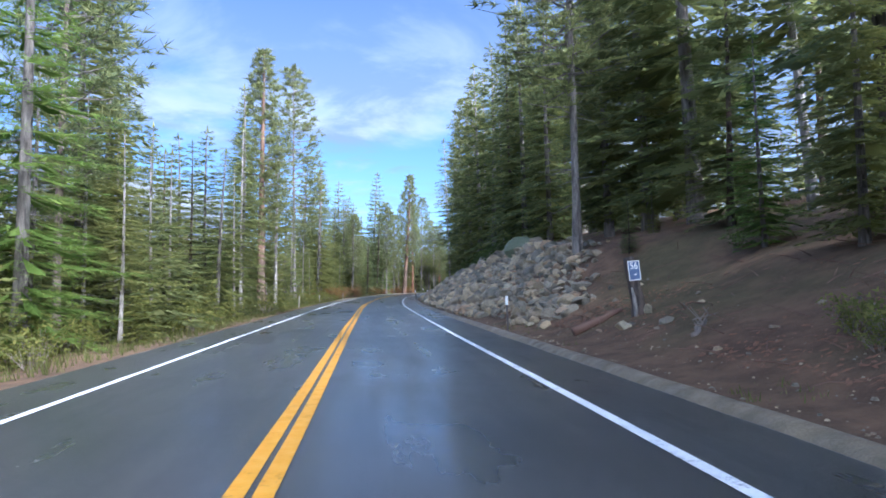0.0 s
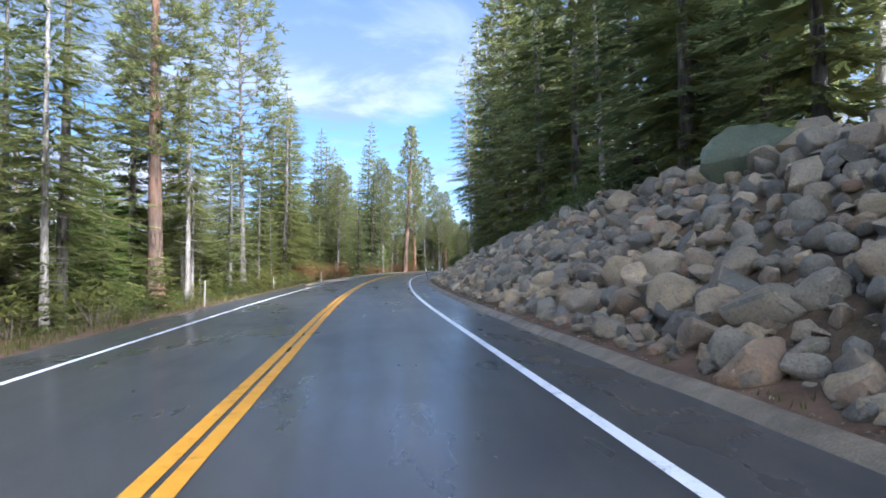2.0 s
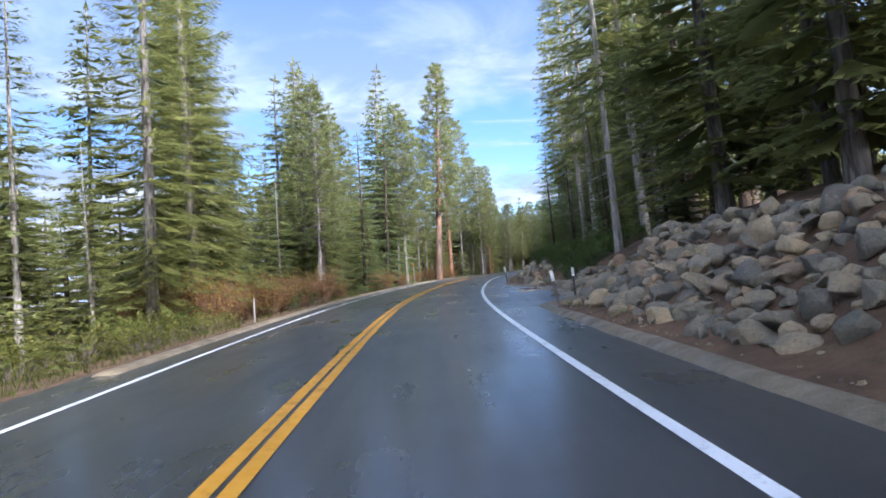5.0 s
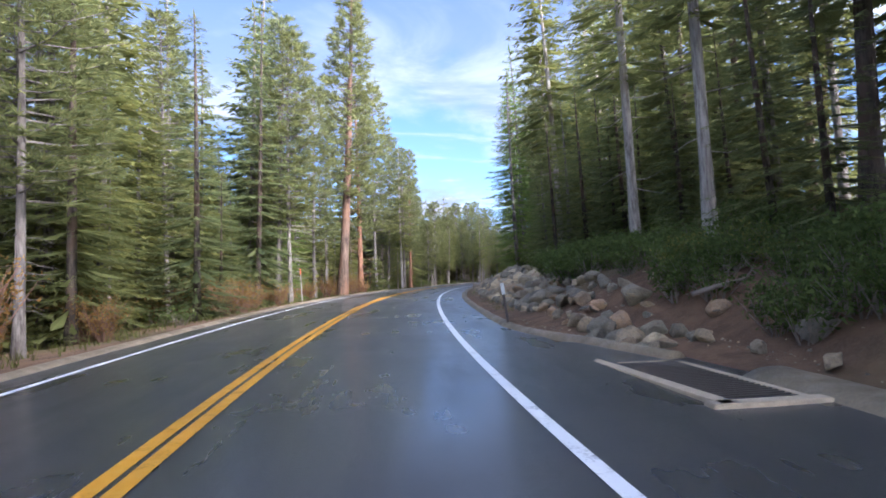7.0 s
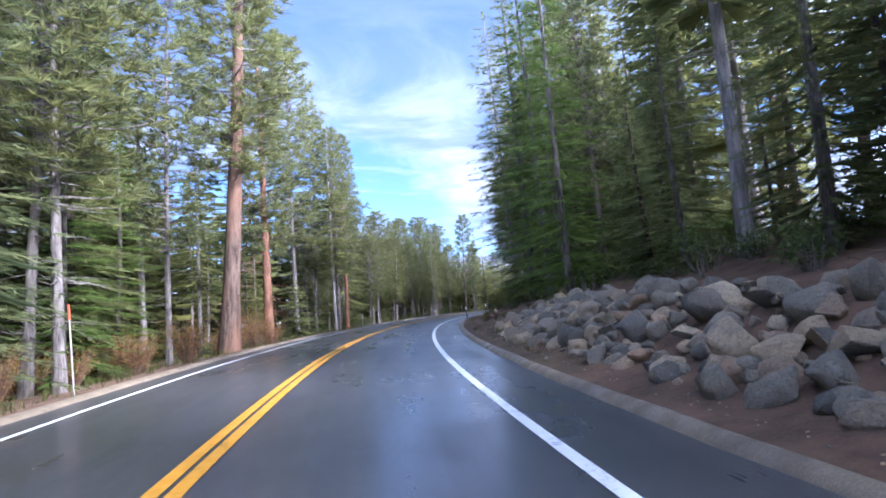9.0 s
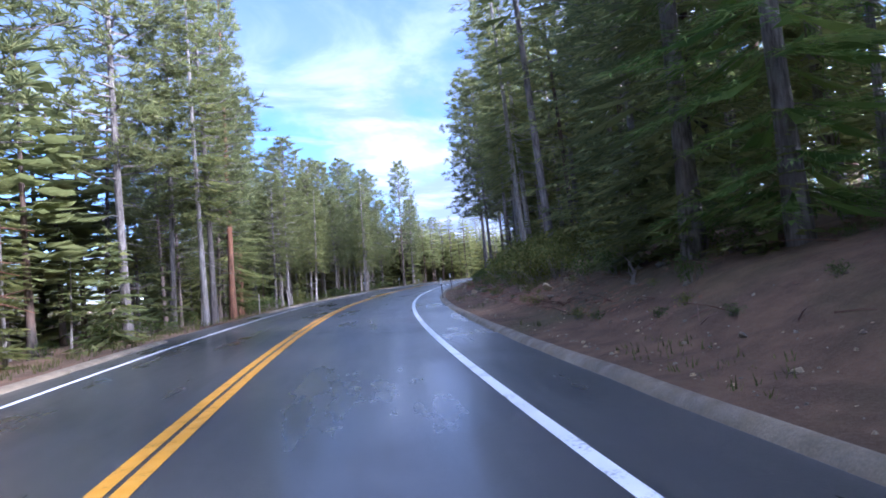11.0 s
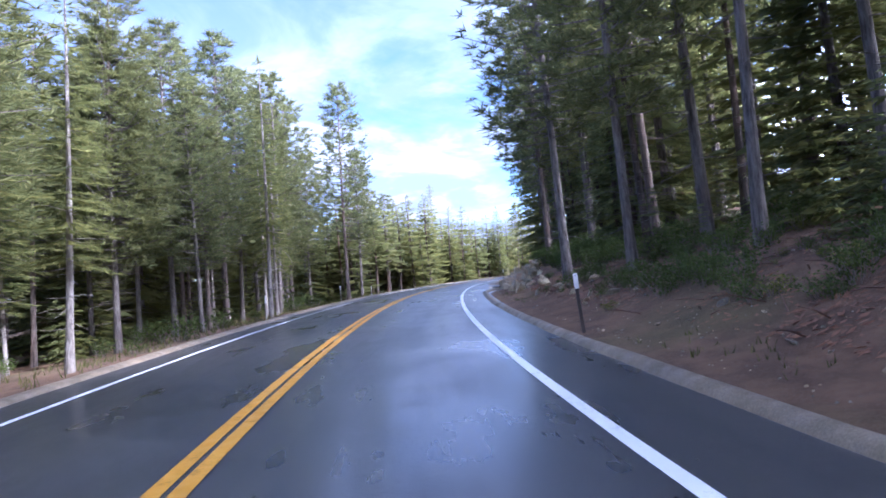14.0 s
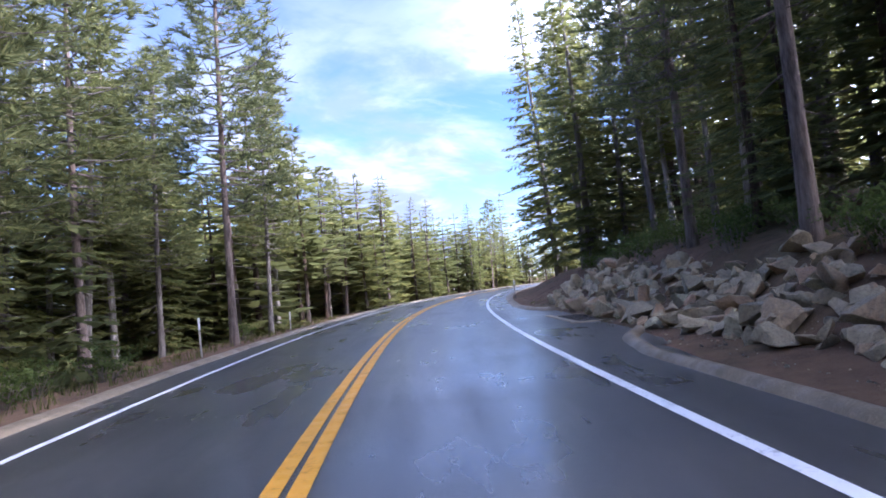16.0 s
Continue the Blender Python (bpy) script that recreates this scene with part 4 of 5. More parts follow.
grow(60, 152, 206, 6.4, 11, BUSH_A, .12, .32, (2,))
grow(40, 152, 206, 6.4, 11, BUSH_A, .12, .3, (4,))
grow(16, 112, 150, 8.2, 11, BUSH_A, .2, .5, (2,))
grow(34, 104, 119, 8.4, 12, BUSH_A, .45, .9, (2,))
grow(30, 117.5, 125, 7.3, 9.8, BUSH_A, .6, 1.0, (2,))
grow(30, 196, 240, 9.0, 12, BUSH_A, .5, 1.0, (2,))
grow(24, 186, 210, 7.2, 10.5, BUSH_A, .2, .55, (2,))
grow(46, 58, 84, 10.5, 14, BUSH_A, .6, 1.3, (2,))
grow(40, 118, 150, 9.3, 13, BUSH_A, .5, 1.2, (2,))
grow(60, 188, 245, 9, 14, BUSH_A, .4, 1.0, (2,))
grow(16, 0, 26, 11.5, 18, BUSH_A, .4, 1.0, (2,))
grow(9, 7.6, 9.6, 7.2, 8.6, BUSH_A, .35, .65, (4,))
grow(34, 78, 98, -10, -6.1, BUSH_A, .4, 1.0, (4,))
grow(36, 103, 114, 8.5, 11.5, BUSH_A, .6, 1.0, (2,))
grow(12, 104, 113, 8.2, 10, BUSH_A, .4, .7, (4,))
grow(30, 186, 206, 7.4, 11, BUSH_A, .25, .6, (2,))
grow(40, 166, 177, 7.5, 10.5, BUSH_A, .6, 1.15, (4,))
grow(40, 103, 112, 8.0, 10.5, BUSH_A, .5, .9, (2,))
grow(36, 208, 218, 8.2, 11, BUSH_A, .4, .9, (2,))
grow(56, 111, 125, 7.7, 10, BUSH_A, .4, .9, (2,))
grow(50, 185, 206, 6.9, 10, BUSH_A, .25, .65, (2,))
grow(16, 168, 184, 6.8, 8.2, BUSH_A, .2, .45, (4,))
joined("undergrowth", growth, [M_FIR, M_FIR_DARK, M_SHRUB, M_TWIG, M_SHRUB_PALE], "young firs and low green bushes under the trees", "undergrowth")

# autumn willow bushes along the downhill verge
WILLOW_M = [(mesh_of("foliage", *b[0], M_WILLOW), mesh_of("stems", *b[1], M_LITTER)) for b in WILLOW]
for n in range(74):
    s = rng.uniform(97, 112) if n < 42 else rng.uniform(112, 146) if n < 64 else rng.uniform(146, 162)
    lat = -rng.uniform(5.9, 10.5)
    p = ground_at(s, lat)
    ob = thing("willow_bush", "rust-orange autumn bush with thin bare stems", "bush", "autumn bushes on the verge")
    k = rng.uniform(.75, 1.35) * (1.2 if s < 112 else 1.0)
    ob.matrix_basis = pose(float(p[0]), float(p[1]), float(p[2]) - .04, 0, 0, rng.uniform(0, 360)) @ Matrix.Diagonal((k, k, k * rng.uniform(.8, 1.1), 1))
    child("foliage", WILLOW_M[n % 3][0], ob)
    child("stem", WILLOW_M[n % 3][1], ob)

# grass on the verges
gv, gt = [], []
r2 = np.random.default_rng(90)
for n in range(8200):
    if n < 6500:
        s, lat = r2.uniform(0, 250), -r2.uniform(5.15, 8.5)
        if s > 95 and r2.random() < .55:
            continue
    else:
        s, lat = r2.uniform(0, 240), r2.uniform(5.5, 6.4)
        if 92 < s < 110 or math.sin(s * .9) + math.sin(s * .37) < .6:
            continue
    p = ground_at(s, lat)
    for j in range(4):
        a, hh = r2.uniform(0, 6.283), r2.uniform(.10, .34) * (1 if lat < 0 else .5)
        o = np.array([math.cos(a), math.sin(a), 0])
        q = p + r2.normal(0, .05, 3) * (1, 1, 0)
        i0 = len(gv)
        gv += [q + np.cross(o, (0, 0, 1)) * .012, q - np.cross(o, (0, 0, 1)) * .012, q + o * hh * .45 + np.array([0, 0, hh])]
        gt.append((i0, i0 + 1, i0 + 2))
tagged(new("grass", mesh_of("grass", gv, gt, M_GRASS)), "dry yellow-green grass tufts along the verge", "grass", kind="stuff")

# fallen needles and bark flakes on the bare bank
lv, lf = [], []
r2 = np.random.default_rng(77)
for n in range(15000):
    s = r2.uniform(2, 24) if n < 4200 else r2.uniform(158, 209)
    lat = 6.5 + abs(r2.normal(0, 1.9))
    p = ground_at(s, lat)
    if lumps(p[0] * .45, p[1] * .45) + r2.normal(0, .22) < -.05:
        continue
    a, ln, wd = r2.uniform(0, 6.283), r2.uniform(.06, .22), r2.uniform(.012, .035)
    o = np.array([math.cos(a), math.sin(a), 0.0])
    q = np.array([-o[1], o[0], 0.0])
    ends = [p - o * ln * .5, p + q * wd, p + o * ln * .5, p - q * wd]
    i0 = len(lv)
    for e in ends:
        e[2] = p[2] + .022 + r2.uniform(0, .03) + (bank_slope(s) * float((e - p) @ np.array([math.cos(radians(heading(s))), math.sin(radians(heading(s))), 0])) if lat < 6.1 + bank_top(s) / bank_slope(s) else 0)
        lv.append(e)
    lf += [(i0, i0 + 1, i0 + 2), (i0, i0 + 2, i0 + 3)]
tagged(new("needle_litter", mesh_of("needle_litter", lv, lf, M_NEEDLES)), "red-brown fallen needles and bark flakes on the bank", "litter", kind="stuff")

# ---- boulders on the bank ----


def boulder_mesh(seed, points, flat, bevel, material, rough=False):
    r2 = np.random.default_rng(seed)
    bm = bmesh.new()
    sc = (1.0, r2.uniform(.62, .95), r2.uniform(*flat))
    for _ in range(points):
        d = r2.normal(0, 1, 3)
        d = d / np.linalg.norm(d) * r2.uniform(.80, 1.08)
        bm.verts.new([c * k for c, k in zip(d, sc)])
    bmesh.ops.convex_hull(bm, input=bm.verts[:])
    bmesh.ops.delete(bm, geom=[v for v in bm.verts if not v.link_faces], context="VERTS")
    bmesh.ops.dissolve_limit(bm, angle_limit=radians(22), verts=bm.verts[:], edges=bm.edges[:])
    bmesh.ops.bevel(bm, geom=bm.edges[:], offset=bevel, segments=1, affect="EDGES")
    bmesh.ops.triangulate(bm, faces=bm.faces[:])
    if rough:
        bmesh.ops.subdivide_edges(bm, edges=[e for e in bm.edges if e.calc_length() > .16], cuts=2, use_grid_fill=True)
        bmesh.ops.triangulate(bm, faces=bm.faces[:])
        bm.normal_update()
        for vt in bm.verts:
            q = vt.co * 2.3 + Vector((seed * 3.1, seed * 1.7, 0))
            vt.co += vt.normal * (.075 * noise.noise(q) + .04 * noise.noise(q * 2.7))
    for vt in bm.verts:
        p = vt.co
        vt.co = p * (1 + .05 * float(lumps(p.x * 2.6 + seed, p.y * 2.4 + p.z * 2.1)))
    me = bpy.data.meshes.new("boulder")
    bm.to_mesh(me)
    bm.free()
    me.materials.append(material)
    me.polygons.foreach_set("use_smooth", [True] * len(me.polygons))
    me.set_sharp_from_angle(angle=radians(30))
    return me


ROUND = [boulder_mesh(k, 24, (.55, .88), .075, M_ROCK) for k in range(8)]
BROKEN = [boulder_mesh(20 + k, 14, (.45, .8), .04, M_ROCK) for k in range(8)]
SLAB = [boulder_mesh(40 + k, 12, (.34, .62), .03, M_ROCK_TAN) for k in range(8)]
ROUND_NEAR = [boulder_mesh(k, 24, (.55, .88), .075, M_ROCK, True) for k in range(8)]
BROKEN_NEAR = [boulder_mesh(20 + k, 14, (.45, .8), .04, M_ROCK, True) for k in range(8)]
SLAB_NEAR = [boulder_mesh(40 + k, 12, (.34, .62), .03, M_ROCK_TAN, True) for k in range(8)]


def raw(me):
    co = np.zeros(len(me.vertices) * 3); me.vertices.foreach_get("co", co)
    return co.reshape(-1, 3), [tuple(p.vertices) for p in me.polygons]


FAMILY = {"round": (ROUND_NEAR, [raw(m) for m in ROUND], "rough rounded boulder in the roadside rock slope"), "broken": (BROKEN_NEAR, [raw(m) for m in BROKEN], "angular broken grey rock in the roadside slope"), "slab": (SLAB_NEAR, [raw(m) for m in SLAB], "angular tan slab of split rock on the bank")}
heap = {"grey": [], "tan": []}


def boulder(s, lat, size, r2, alone, family="round", sink=.16, label="", material=None):
    p = ground_at(s, lat)
    meshes, lows, text = FAMILY[family]
    tip = 1.0 if family == "slab" else .6
    turn = Euler((r2.uniform(-tip, tip), r2.uniform(-tip, tip), r2.uniform(0, 6.28)))
    sz = (size * .5 * r2.uniform(.9, 1.2), size * .5 * r2.uniform(.85, 1.1), size * .5 * r2.uniform(.8, 1.15))
    m = Matrix.LocRotScale((float(p[0]), float(p[1]), float(p[2]) + size * sink), turn, sz)
    k = int(r2.integers(8))
    if alone:
        me = meshes[k]
        if material:
            me = me.copy()
            me.materials[0] = material
        ob = new("boulder", me)
        ob.matrix_basis = m
        tagged(ob, label or text, "boulder", "boulders of the rock slope")
    else:
        co, fs = lows[k]
        mm = np.array(m)
        heap["tan" if family == "slab" else "grey"].append((co @ mm[:3, :3].T + mm[:3, 3], fs))


def riprap(s0, s1, l0, l1, near_lat, step, size, seed, thin=1.0, family=("round",), spread=.28, over=.3):
    r2 = np.random.default_rng(seed)
    for s in np.arange(s0, s1, step):
        for lat in np.arange(l0, l1, step * .80):
            a, b = s + r2.uniform(-.5, .5) * step, lat + r2.uniform(-.4, .4) * step
            top = 6.1 + bank_top(a) / bank_slope(a)
            if b > top + over or r2.random() > thin:
                continue
            sz = size * float(np.exp(r2.normal(0, spread))) * (1.12 if b < l0 + 1.6 else 1.0)
            boulder(a, b, min(sz, size * 2.1), r2, b < near_lat, family[int(r2.integers(len(family)))])


riprap(21.3, 23.5, 6.4, 8.3, 6.8, 0.42, 0.46, 11, .92, ("broken", "round"))
riprap(23.5, 26, 6.2, 9.2, 6.5, 0.42, 0.46, 13, .97, ("broken", "round"))
riprap(26, 28.5, 6.6, 10.0, 6.7, 0.44, 0.46, 14, 1, ("broken", "broken", "round"))
riprap(28.5, 31, 6.5, 11.0, 6.6, 0.44, 0.48, 1, 1, ("broken", "broken", "round"))
riprap(31, 50, 6.05, 12, 6.55, 0.52, 0.60, 6, 1, ("round", "round", "broken"), .34)
riprap(50, 76, 6.2, 12.5, 6.35, 0.56, 0.62, 8, 1, ("round", "round", "broken"), .34)
riprap(31, 76, 5.85, 6.3, 5.0, 0.40, 0.30, 9, .7, ("round", "broken"))
riprap(79, 92.5, 6.1, 10.2, 6.35, 0.43, 0.45, 2, 1, ("round", "broken"), .36, .3)
riprap(80, 91.5, 5.9, 7.4, 5.0, 0.42, 0.34, 10, .5, ("round", "broken"))
riprap(92.5, 103, 7.3, 10.4, 7.6, 0.48, 0.52, 12, 0.95, ("round", "broken"))
riprap(103, 113, 7.4, 9.6, 7.6, 0.7, 0.46, 3, 0.42, ("broken", "round"))
riprap(109, 120, 6.2, 7.5, 6.4, 0.50, 0.48, 7, 0.8, ("round", "broken"), .30)
riprap(119, 126, 6.1, 8.0, 6.3, 0.47, 0.45, 18, 0.97, ("round", "broken", "round"), .34, .4)
riprap(126, 150, 6.1, 9.4, 6.3, 0.47, 0.47, 4, 0.97, ("round", "broken", "round"), .34, .8)
riprap(210.2, 213.5, 6.2, 7.2, 6.6, 0.42, 0.52, 16, 0.97, ("slab",), .32)
riprap(213.5, 217.5, 6.2, 7.8, 6.6, 0.42, 0.53, 17, 0.97, ("slab",), .32)
riprap(217.5, 222, 6.3, 8.4, 6.5, 0.42, 0.51, 19, 0.97, ("slab",), .32)
riprap(222, 238, 6.3, 9.4, 6.4, 0.43, 0.51, 5, 0.97, ("slab",), .32)
riprap(198, 210.5, 6.6, 9.4, 6.0, 0.6, 0.34, 15, 0.28, ("slab",), .35)

# smaller stones wedged between the boulders
riprap(27, 50, 6.3, 11.4, 5.0, 0.42, 0.27, 21, .6, ("broken", "round"))
riprap(50, 76, 6.3, 11.4, 5.0, 0.46, 0.27, 22, .6, ("broken", "round"))
riprap(79, 99, 6.3, 9.4, 5.0, 0.46, 0.26, 23, .55, ("broken", "round"))
riprap(122, 150, 6.3, 9.6, 5.0, 0.46, 0.25, 24, .55, ("broken", "round"), .28, .8)

# gravel and crumbs of stone along the foot of the bank
r2 = np.random.default_rng(52)
cv, cf = [], []
for n in range(5600):
    s = r2.uniform(0, 245)
    lat = 5.45 + abs(r2.normal(0, 1.1))
    if 92.5 < s < 110:
        lat += 1.8
    p, a = ground_at(s, lat), min(.014 * float(np.exp(abs(r2.normal(0, .6)))), .06)
    o, t = len(cv), r2.uniform(0, 6.28)
    for q in range(5):
        rr = a * r2.uniform(.75, 1.25)
        cv.append(p + np.array([math.cos(t + q * 1.257) * rr, math.sin(t + q * 1.257) * rr * .8, 0]))
    for q in range(5):
        rr = a * r2.uniform(.4, .75)
        cv.append(p + np.array([math.cos(t + .4 + q * 1.257) * rr, math.sin(t + .4 + q * 1.257) * rr * .8, a * r2.uniform(.5, .8)]))
    cf += [(o + q, o + (q + 1) % 5, o + 5 + (q + 1) % 5, o + 5 + q) for q in range(5)] + [tuple(range(o + 5, o + 10))]
tagged(new("gravel", mesh_of("gravel", cv, cf, M_ROCK)), "small grey and brown stones scattered along the bank's foot", "gravel", kind="stuff")

# scattered stones on the bare bank
r2 = np.random.default_rng(33)
for n in range(26):
    boulder(r2.uniform(8, 24), r2.uniform(6.6, 10), r2.uniform(.10, .30), r2, n < 6, "broken", .06)
for n in range(90):
    boulder(r2.uniform(152, 206), r2.uniform(6.2, 9.5), r2.uniform(.10, .34), r2, n < 10, "broken", .06)
for s, lat, size in ((16.0, 7.0, .62), (16.6, 7.9, .6), (14.9, 7.6, .5), (166.5, 7.6, .75), (168.5, 9.2, .7), (169.4, 7.3, .5), (165.1, 7.1, .45), (178.0, 6.2, .34), (177.6, 6.5, .5), (178.3, 6.8, .4), (176.9, 6.4, .38), (177.2, 6.9, .3), (205.0, 7.2, .6), (172, 8.2, .55), (24.5, 6.6, .45)):
    boulder(s, lat, size, r2, True, "slab" if size > .56 else "broken", .05, "pale tan stone lying on the bare bank")
boulder(45.6, 11.0, 2.7, np.random.default_rng(3), True, "round", .20, "huge mossy green-grey boulder on top of the rock slope", M_ROCK_MOSS)

for way, material, text in (("grey", M_ROCK, "many grey and brown boulders piled up the bank"), ("tan", M_ROCK_TAN, "many angular tan stones piled up the bank")):
    me = bpy.data.meshes.new("boulder_heap")
    n0, hf = 0, []
    for co, fs in heap[way]:
        hf += [tuple(n0 + i for i in q) for q in fs]
        n0 += len(co)
    me.from_pydata(np.concatenate([co for co, fs in heap[way]]).tolist(), [], hf)
    me.materials.append(material)
    me.polygons.foreach_set("use_smooth", [True] * len(me.polygons))
    me.set_sharp_from_angle(angle=radians(30))
    tagged(new("boulder_heap", me), text, "boulders", kind="stuff")

# ---- roadside posts ----


def marker_post(s, lat, lean, h=1.22):
    p = ground_at(s, lat)
    ob = thing("marker_post", "brown metal marker post with a white reflector plate on top", "marker post", "marker posts by the kerb")
    ob.matrix_basis = pose(float(p[0]), float(p[1]), float(p[2]) - .05, lean[0], lean[1], heading(s) + 8)
    bm = bmesh.new()
    # U-channel post
    for x, y, sx, sy in ((0, .012, .052, .006), (-.029, 0, .006, .03), (.029, 0, .006, .03)):
        bmesh.ops.create_cube(bm, size=1, matrix=Matrix.Translation((x, y, (h - .1) / 2)) @ Matrix.Diagonal((sx, sy, h - .1, 1)))
    part("post", bm, M_POST, ob)
    plate = part("reflector", box_bm(.095, .012, .30, Matrix.Translation((0, -.022, h - .16)), .004), M_REFLECT, ob, "white reflective plate")
    for z in (h - .26, h - .06):
        b2 = bmesh.new()
        bmesh.ops.create_cone(b2, segments=8, radius1=.010, radius2=.008, depth=.012, matrix=Matrix.Translation((0, -.033, z)) @ Matrix.Rotation(radians(90), 4, "X"))
        part("bolt", b2, M_METAL, plate)
    return ob


for s, lat, lean in ((22.5, 5.45, (0, -2)), (90.1, 5.15, (0, -10)), (95.6, 6.6, (0, -2)), (115.2, 5.05, (0, -7)), (179.0, 5.0, (0, -3)), (194.2, 5.27, (0, -4)), (252.0, 5.3, (0, 1))):
    marker_post(s, lat, lean)


def stake(s, lat, h, r, cap, lean):
    p = ground_at(s, lat)
    ob = thing("snow_stake", "slim weathered stake at the road edge" if not cap else "tall slim snow stake with a coloured tip", "stake", "stakes along the downhill edge")
    ob.matrix_basis = pose(float(p[0]), float(p[1]), float(p[2]) - .06, lean[0], lean[1], heading(s))
    v, f = [], []
    tube([(0, 0, 0), (0, 0, h * .5), (0.008, 0, h)], [r, r * .95, r * .85], 7, v, f)
    f.append(tuple(range(14, 21)))
    child("pole", mesh_of("pole", v, f, M_STAKE), ob)
    if cap:
        v, f = [], []
        tube([(0.004, 0, h - .34), (0.008, 0, h + .012)], [r * 1.18, r * 1.1], 7, v, f)
        f.append(tuple(range(7, 14)))
        child("tip", mesh_of("tip", v, f, cap), ob, "coloured reflective tip")


for s, lat, h, r, cap, lean in ((11.5, -5.15, 2.15, .03, M_ORANGE, (0, 0)), (57.7, -5.3, 1.1, .035, None, (0, 1)), (75.5, -5.6, 1.0, .03, None, (1, 0)), (97.5, -5.5, 1.0, .035, None, (0, 1)),
                                (140.1, -5.25, 2.15, .022, M_ORANGE, (0, -2)), (183.0, -5.5, 1.2, .035, None, (0, 1)), (188.0, -5.3, 1.2, .035, None, (0, -4)), (209.3, -5.35, 1.15, .03, M_REFLECT, (0, 1)), (227.0, -5.5, 1.2, .03, M_REFLECT, (0, -1)), (238.0, -5.6, .9, .03, M_REFLECT, (0, 0))):
    stake(s, lat, h, r, cap, lean)

# ---- numbered sign on a stump ----
sp = ground_at(16.7, 7.7)
sign = thing("numbered_sign", "narrow blue and white numbered plate on a dark wooden stump", "sign")
sign.matrix_basis = pose(float(sp[0]), float(sp[1]), float(sp[2]) - .05, 0, -5, heading(16.7) - 8)
v, f = [], []
tube([(0, .12, 0), (.02, .12, .35), (-.03, .12, .9), (-.07, .12, 1.35), (-.10, .12, 1.56)], [.20, .17, .16, .155, .13], 11, v, f)
f.append(tuple(range(44, 55)))
child("post", mesh_of("post", v, f, M_BARK_DARK, True), sign, "dark weathered stump")
v, f = [], []
tube([(-.10, -.02, .02), (-.09, -.015, .45), (-.13, -.01, .78)], [.05, .06, .02], 7, v, f)
child("peeled_strip", mesh_of("peeled_strip", v, f, M_BARK_PALE, True), sign, "pale strip of peeled wood")
zc = 1.20
plate = part("plate", box_bm(.29, .012, .50, Matrix.Translation((-.03, -.065, zc)), .004), M_SIGN_BLUE, sign, "dark blue plate")
for x, z, sx, sz in ((-.03, zc + .24, .30, .020), (-.03, zc - .24, .30, .020), (-.17, zc, .020, .46), (.11, zc, .020, .46)):
    part("border", box_bm(sx, .006, sz, Matrix.Translation((x, -.076, z))), M_SIGN_WHITE, plate, "white border")
part("plate_mark", box_bm(.05, .006, .03, Matrix.Translation((-.01, -.076, zc - .10))), M_SIGN_WHITE, plate, "small white mark")
cu = bpy.data.curves.new("digits", "FONT")
cu.body, cu.size, cu.align_x, cu.align_y, cu.extrude = "56", .245, "CENTER", "CENTER", .002
cu.materials.append(M_SIGN_WHITE)
tx = new("digits", cu)
tx.parent = plate
tx.matrix_basis = pose(-.03, -.076, zc + .115, 90, 0, 0) @ Matrix.Diagonal((.82, 1, 1, 1))

# ---- drain inlets ----


def drain(s, lat, wide=.86, long=3.2):
    ob = thing("drain_inlet", "long drain inlet with a pale concrete rim and dark iron grate", "drain", "drain inlets")
    p = road(s, lat, -.068)
    ob.matrix_basis = pose(float(p[0]), float(p[1]), float(p[2]), 0, 0, heading(s))
    x, y = wide / 2, long / 2
    part("rim", box_bm(.20, long + .9, .10, Matrix.Translation((-x - .10, .25, .005)) @ Matrix.Rotation(radians(2.5), 4, "Z"), .012), M_CONCRETE, ob, "pale concrete rim")
    part("rim", box_bm(wide + .42, .24, .10, Matrix.Translation((0, -y - .12, .005)), .012), M_CONCRETE, ob, "pale concrete rim")
    part("rim", box_bm(wide, .16, .09, Matrix.Translation((0, y + .08, .003)), .012), M_CONCRETE, ob, "pale concrete rim")
    part("rim", box_bm(.12, long, .09, Matrix.Translation((x + .06, 0, .003)), .012), M_CONCRETE, ob, "pale concrete rim")
    # no hole: a thin near-black sheet paints the shade below the grate
    part("pit", box_bm(wide, long, .02, Matrix.Translation((0, 0, .018))), M_WIRE_AND_PIT_SHADE, ob, "near-black sheet under the grate in place of the pit's shade")
    bar = box_bm(wide - .01, .035, .035, Matrix.Translation((0, 0, .033)))
    me = bpy.data.meshes.new("grate_bar")
    bar.to_mesh(me); bar.free(); me.materials.append(M_METAL)
    n = int(long / .12)
    for k in range(n):
        g = child("grate_bar", me, ob)
        g.location = (0, -y + (k + .5) * long / n, 0)


drain(106.0, 5.95)
drain(227.5, 5.75)

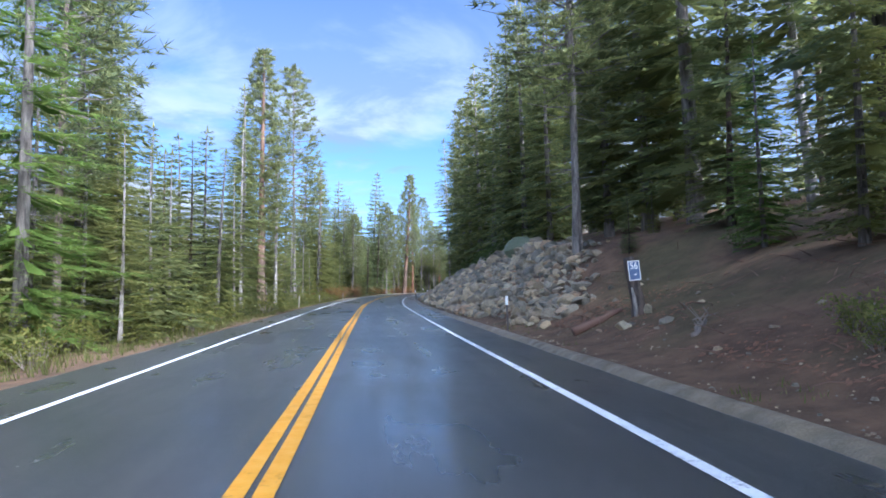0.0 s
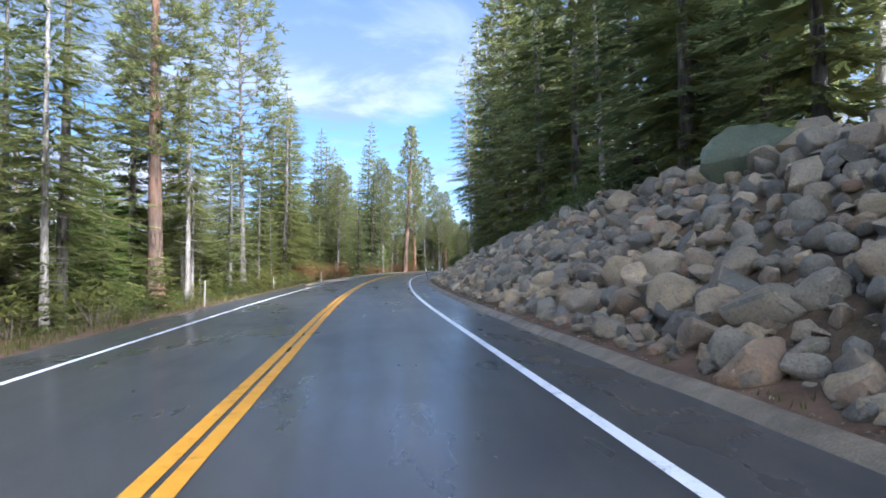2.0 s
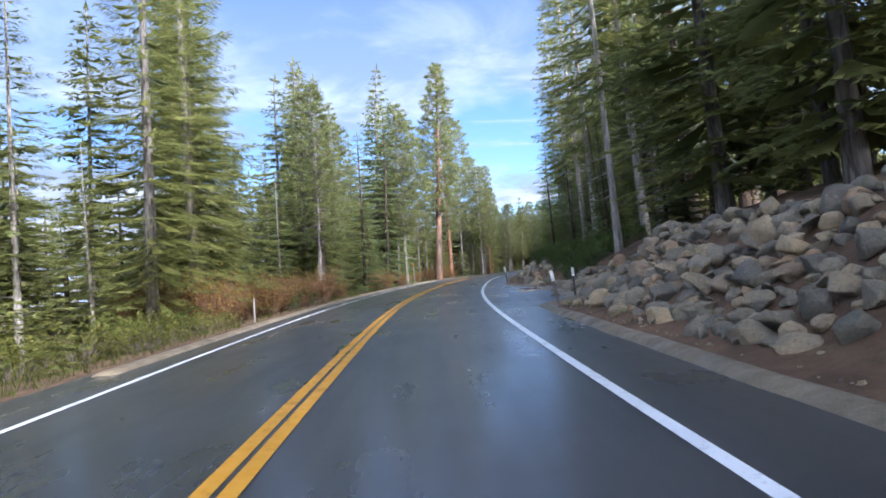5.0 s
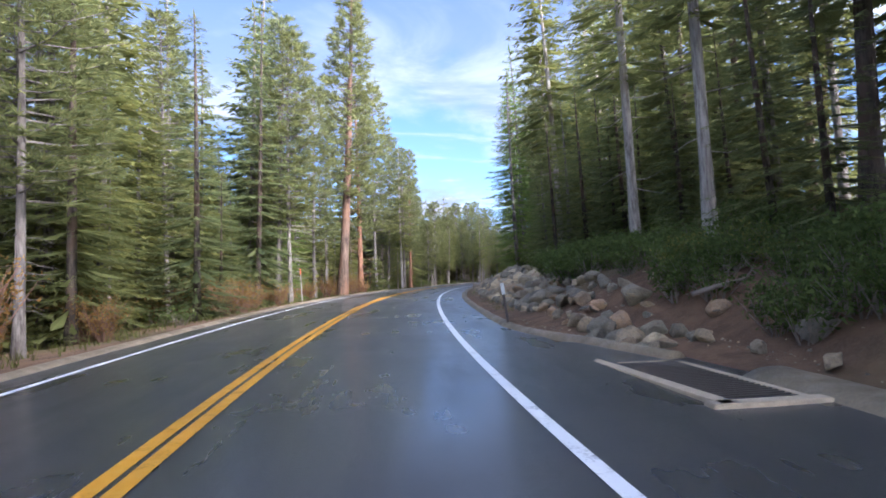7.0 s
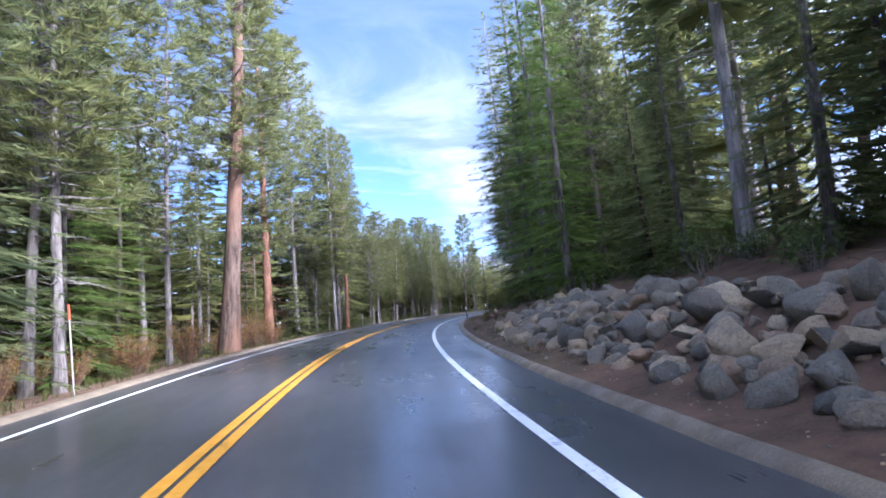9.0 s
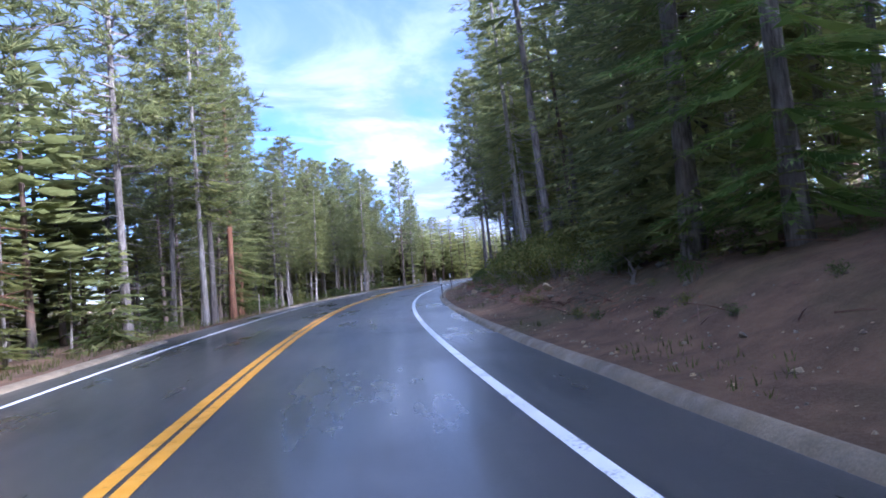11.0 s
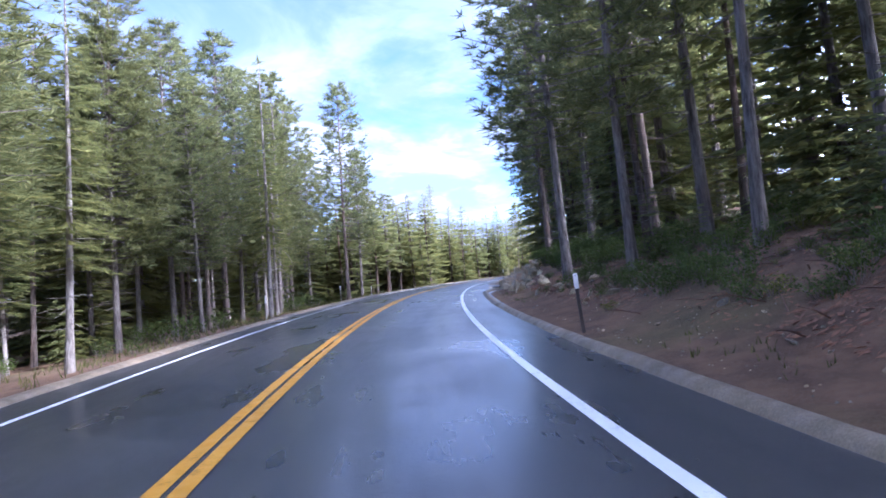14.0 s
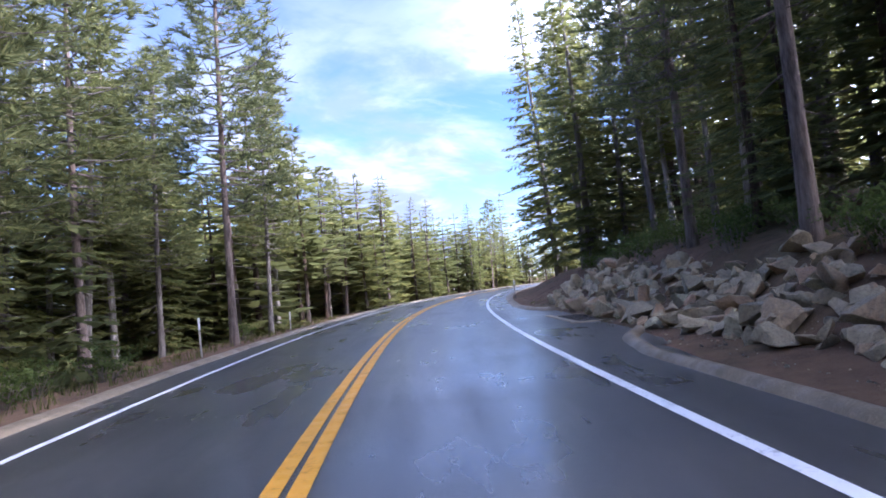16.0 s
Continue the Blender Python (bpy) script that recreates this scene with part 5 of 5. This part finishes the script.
# ---- fallen wood on the bank ----


def log(s, lat, length, r, turn, tilt, material, label):
    p = ground_at(s, lat)
    r3 = np.random.default_rng(int(s * 10))
    ob = thing("fallen_log", label, "log", "fallen wood on the bank")
    ob.matrix_basis = pose(float(p[0]), float(p[1]), float(p[2]) + r * .6, 0, tilt, heading(s) + turn)
    v, f = [], []
    pts = [(length * (u - .5), r3.normal(0, .04), r3.normal(0, .03)) for u in np.linspace(0, 1, 6)]
    tube(pts, [r * (1 - .5 * u) for u in np.linspace(0, 1, 6)], 7, v, f)
    f += [tuple(range(7))[::-1], tuple(range(35, 42))]
    child("stem", mesh_of("stem", v, f, material, True), ob)
    for k in range(6):
        v, f = [], []
        x = r3.uniform(-.4, .45) * length
        tube([(x, 0, 0), (x + .12, r3.uniform(-.2, .2), r3.uniform(.05, .2)), (x + .25, r3.uniform(-.4, .4), r3.uniform(.1, .5))], [.018, .012, .005], 4, v, f)
        child("branch", mesh_of("branch", v, f, material, True), ob)


for s, lat, ln, r, turn, tilt in ((124, 10.2, 6.0, .11, 62, -10), (131, 10.4, 6.5, .10, 66, -9), (107.5, 9.2, 3.0, .05, 40, -18), (110.5, 9.0, 2.6, .05, 20, -10), (105, 9.4, 2.2, .04, 75, -20), (170, 8.8, 2.8, .06, 50, -12), (186, 8.6, 3.0, .06, 20, -6), (162, 8.2, 2.2, .05, 70, -18)):
    log(s, lat, ln, r, turn, tilt, M_TWIG, "pale fallen branchy log lying on the bank")
log(17.9, 7.0, 1.6, .14, 12, -20, M_LITTER, "dark reddish rotten log lying on the bank")
log(13.0, 7.4, .9, .07, 50, -20, M_TWIG, "short pale broken branch on the bare bank")

# reddish litter of dead boughs
lv, lf = [], []
r2 = np.random.default_rng(44)
for n in range(900):
    s, lat = (r2.uniform(94, 134), r2.uniform(8.4, 12)) if n < 480 else (r2.uniform(155, 205), r2.uniform(6.4, 10.5)) if n < 740 else (r2.uniform(2, 24), r2.uniform(6.4, 13))
    p = ground_at(s, lat)
    a, ln = r2.uniform(0, 6.283), r2.uniform(.3, 1.1)
    q = p + np.array([math.cos(a) * ln, math.sin(a) * ln, r2.uniform(-.05, .25)])
    tube([p + (0, 0, .03), (p + q) / 2 + (0, 0, .06), q + (0, 0, .03)], [.014, .010, .004], 3, lv, lf)
tagged(new("branch_litter", mesh_of("branch_litter", lv, lf, M_LITTER)), "reddish dead twigs strewn over the bank", "litter", kind="stuff")

# ---- utility poles and wires in the trees ----
tops = []
for s, lat, h in ((66, -17, 9.5), (117.0, -14.9, 9.2), (178, -16.5, 9.5), (245, -16, 9.5)):
    p = ground_at(s, lat)
    ob = thing("utility_pole", "brown wooden utility pole with a crossarm among the trees", "utility pole", "utility poles")
    ob.matrix_basis = pose(float(p[0]), float(p[1]), float(p[2]) - .2, 0, 0, heading(s))
    v, f = [], []
    tube([(0, 0, 0), (0, 0, h * .5), (0, 0, h)], [.17, .145, .11], 9, v, f)
    f.append(tuple(range(18, 27)))
    child("pole", mesh_of("pole", v, f, M_BARK_BROWN, True), ob)
    arm = part("crossarm", box_bm(2.3, .10, .12, Matrix.Translation((0, -.15, h - 1.9)), .01), M_BARK_BROWN, ob)
    for x in (-1.1, 0.75, 1.1):
        b2 = bmesh.new()
        bmesh.ops.create_cone(b2, segments=8, radius1=.05, radius2=.03, depth=.16, matrix=Matrix.Translation((x, -.15, h - 1.76)))
        part("insulator", b2, M_CONCRETE, arm)
    tops.append([ob.matrix_basis @ Vector((x, -.15, h - 1.68)) for x in (-1.1, 0.75, 1.1)])
for k in range(3):
    for a, b in zip(tops[:-1], tops[1:]):
        v, f = [], []
        pts = [np.array(a[k].lerp(b[k], u)) - np.array([0, 0, 1.2 * 4 * u * (1 - u)]) for u in np.linspace(0, 1, 13)]
        tube(pts, [.012] * 13, 4, v, f)
        tagged(new("wire", mesh_of("wire", v, f, M_WIRE_AND_PIT_SHADE)), "thin dark overhead wire between the poles", "wire", "overhead wires")
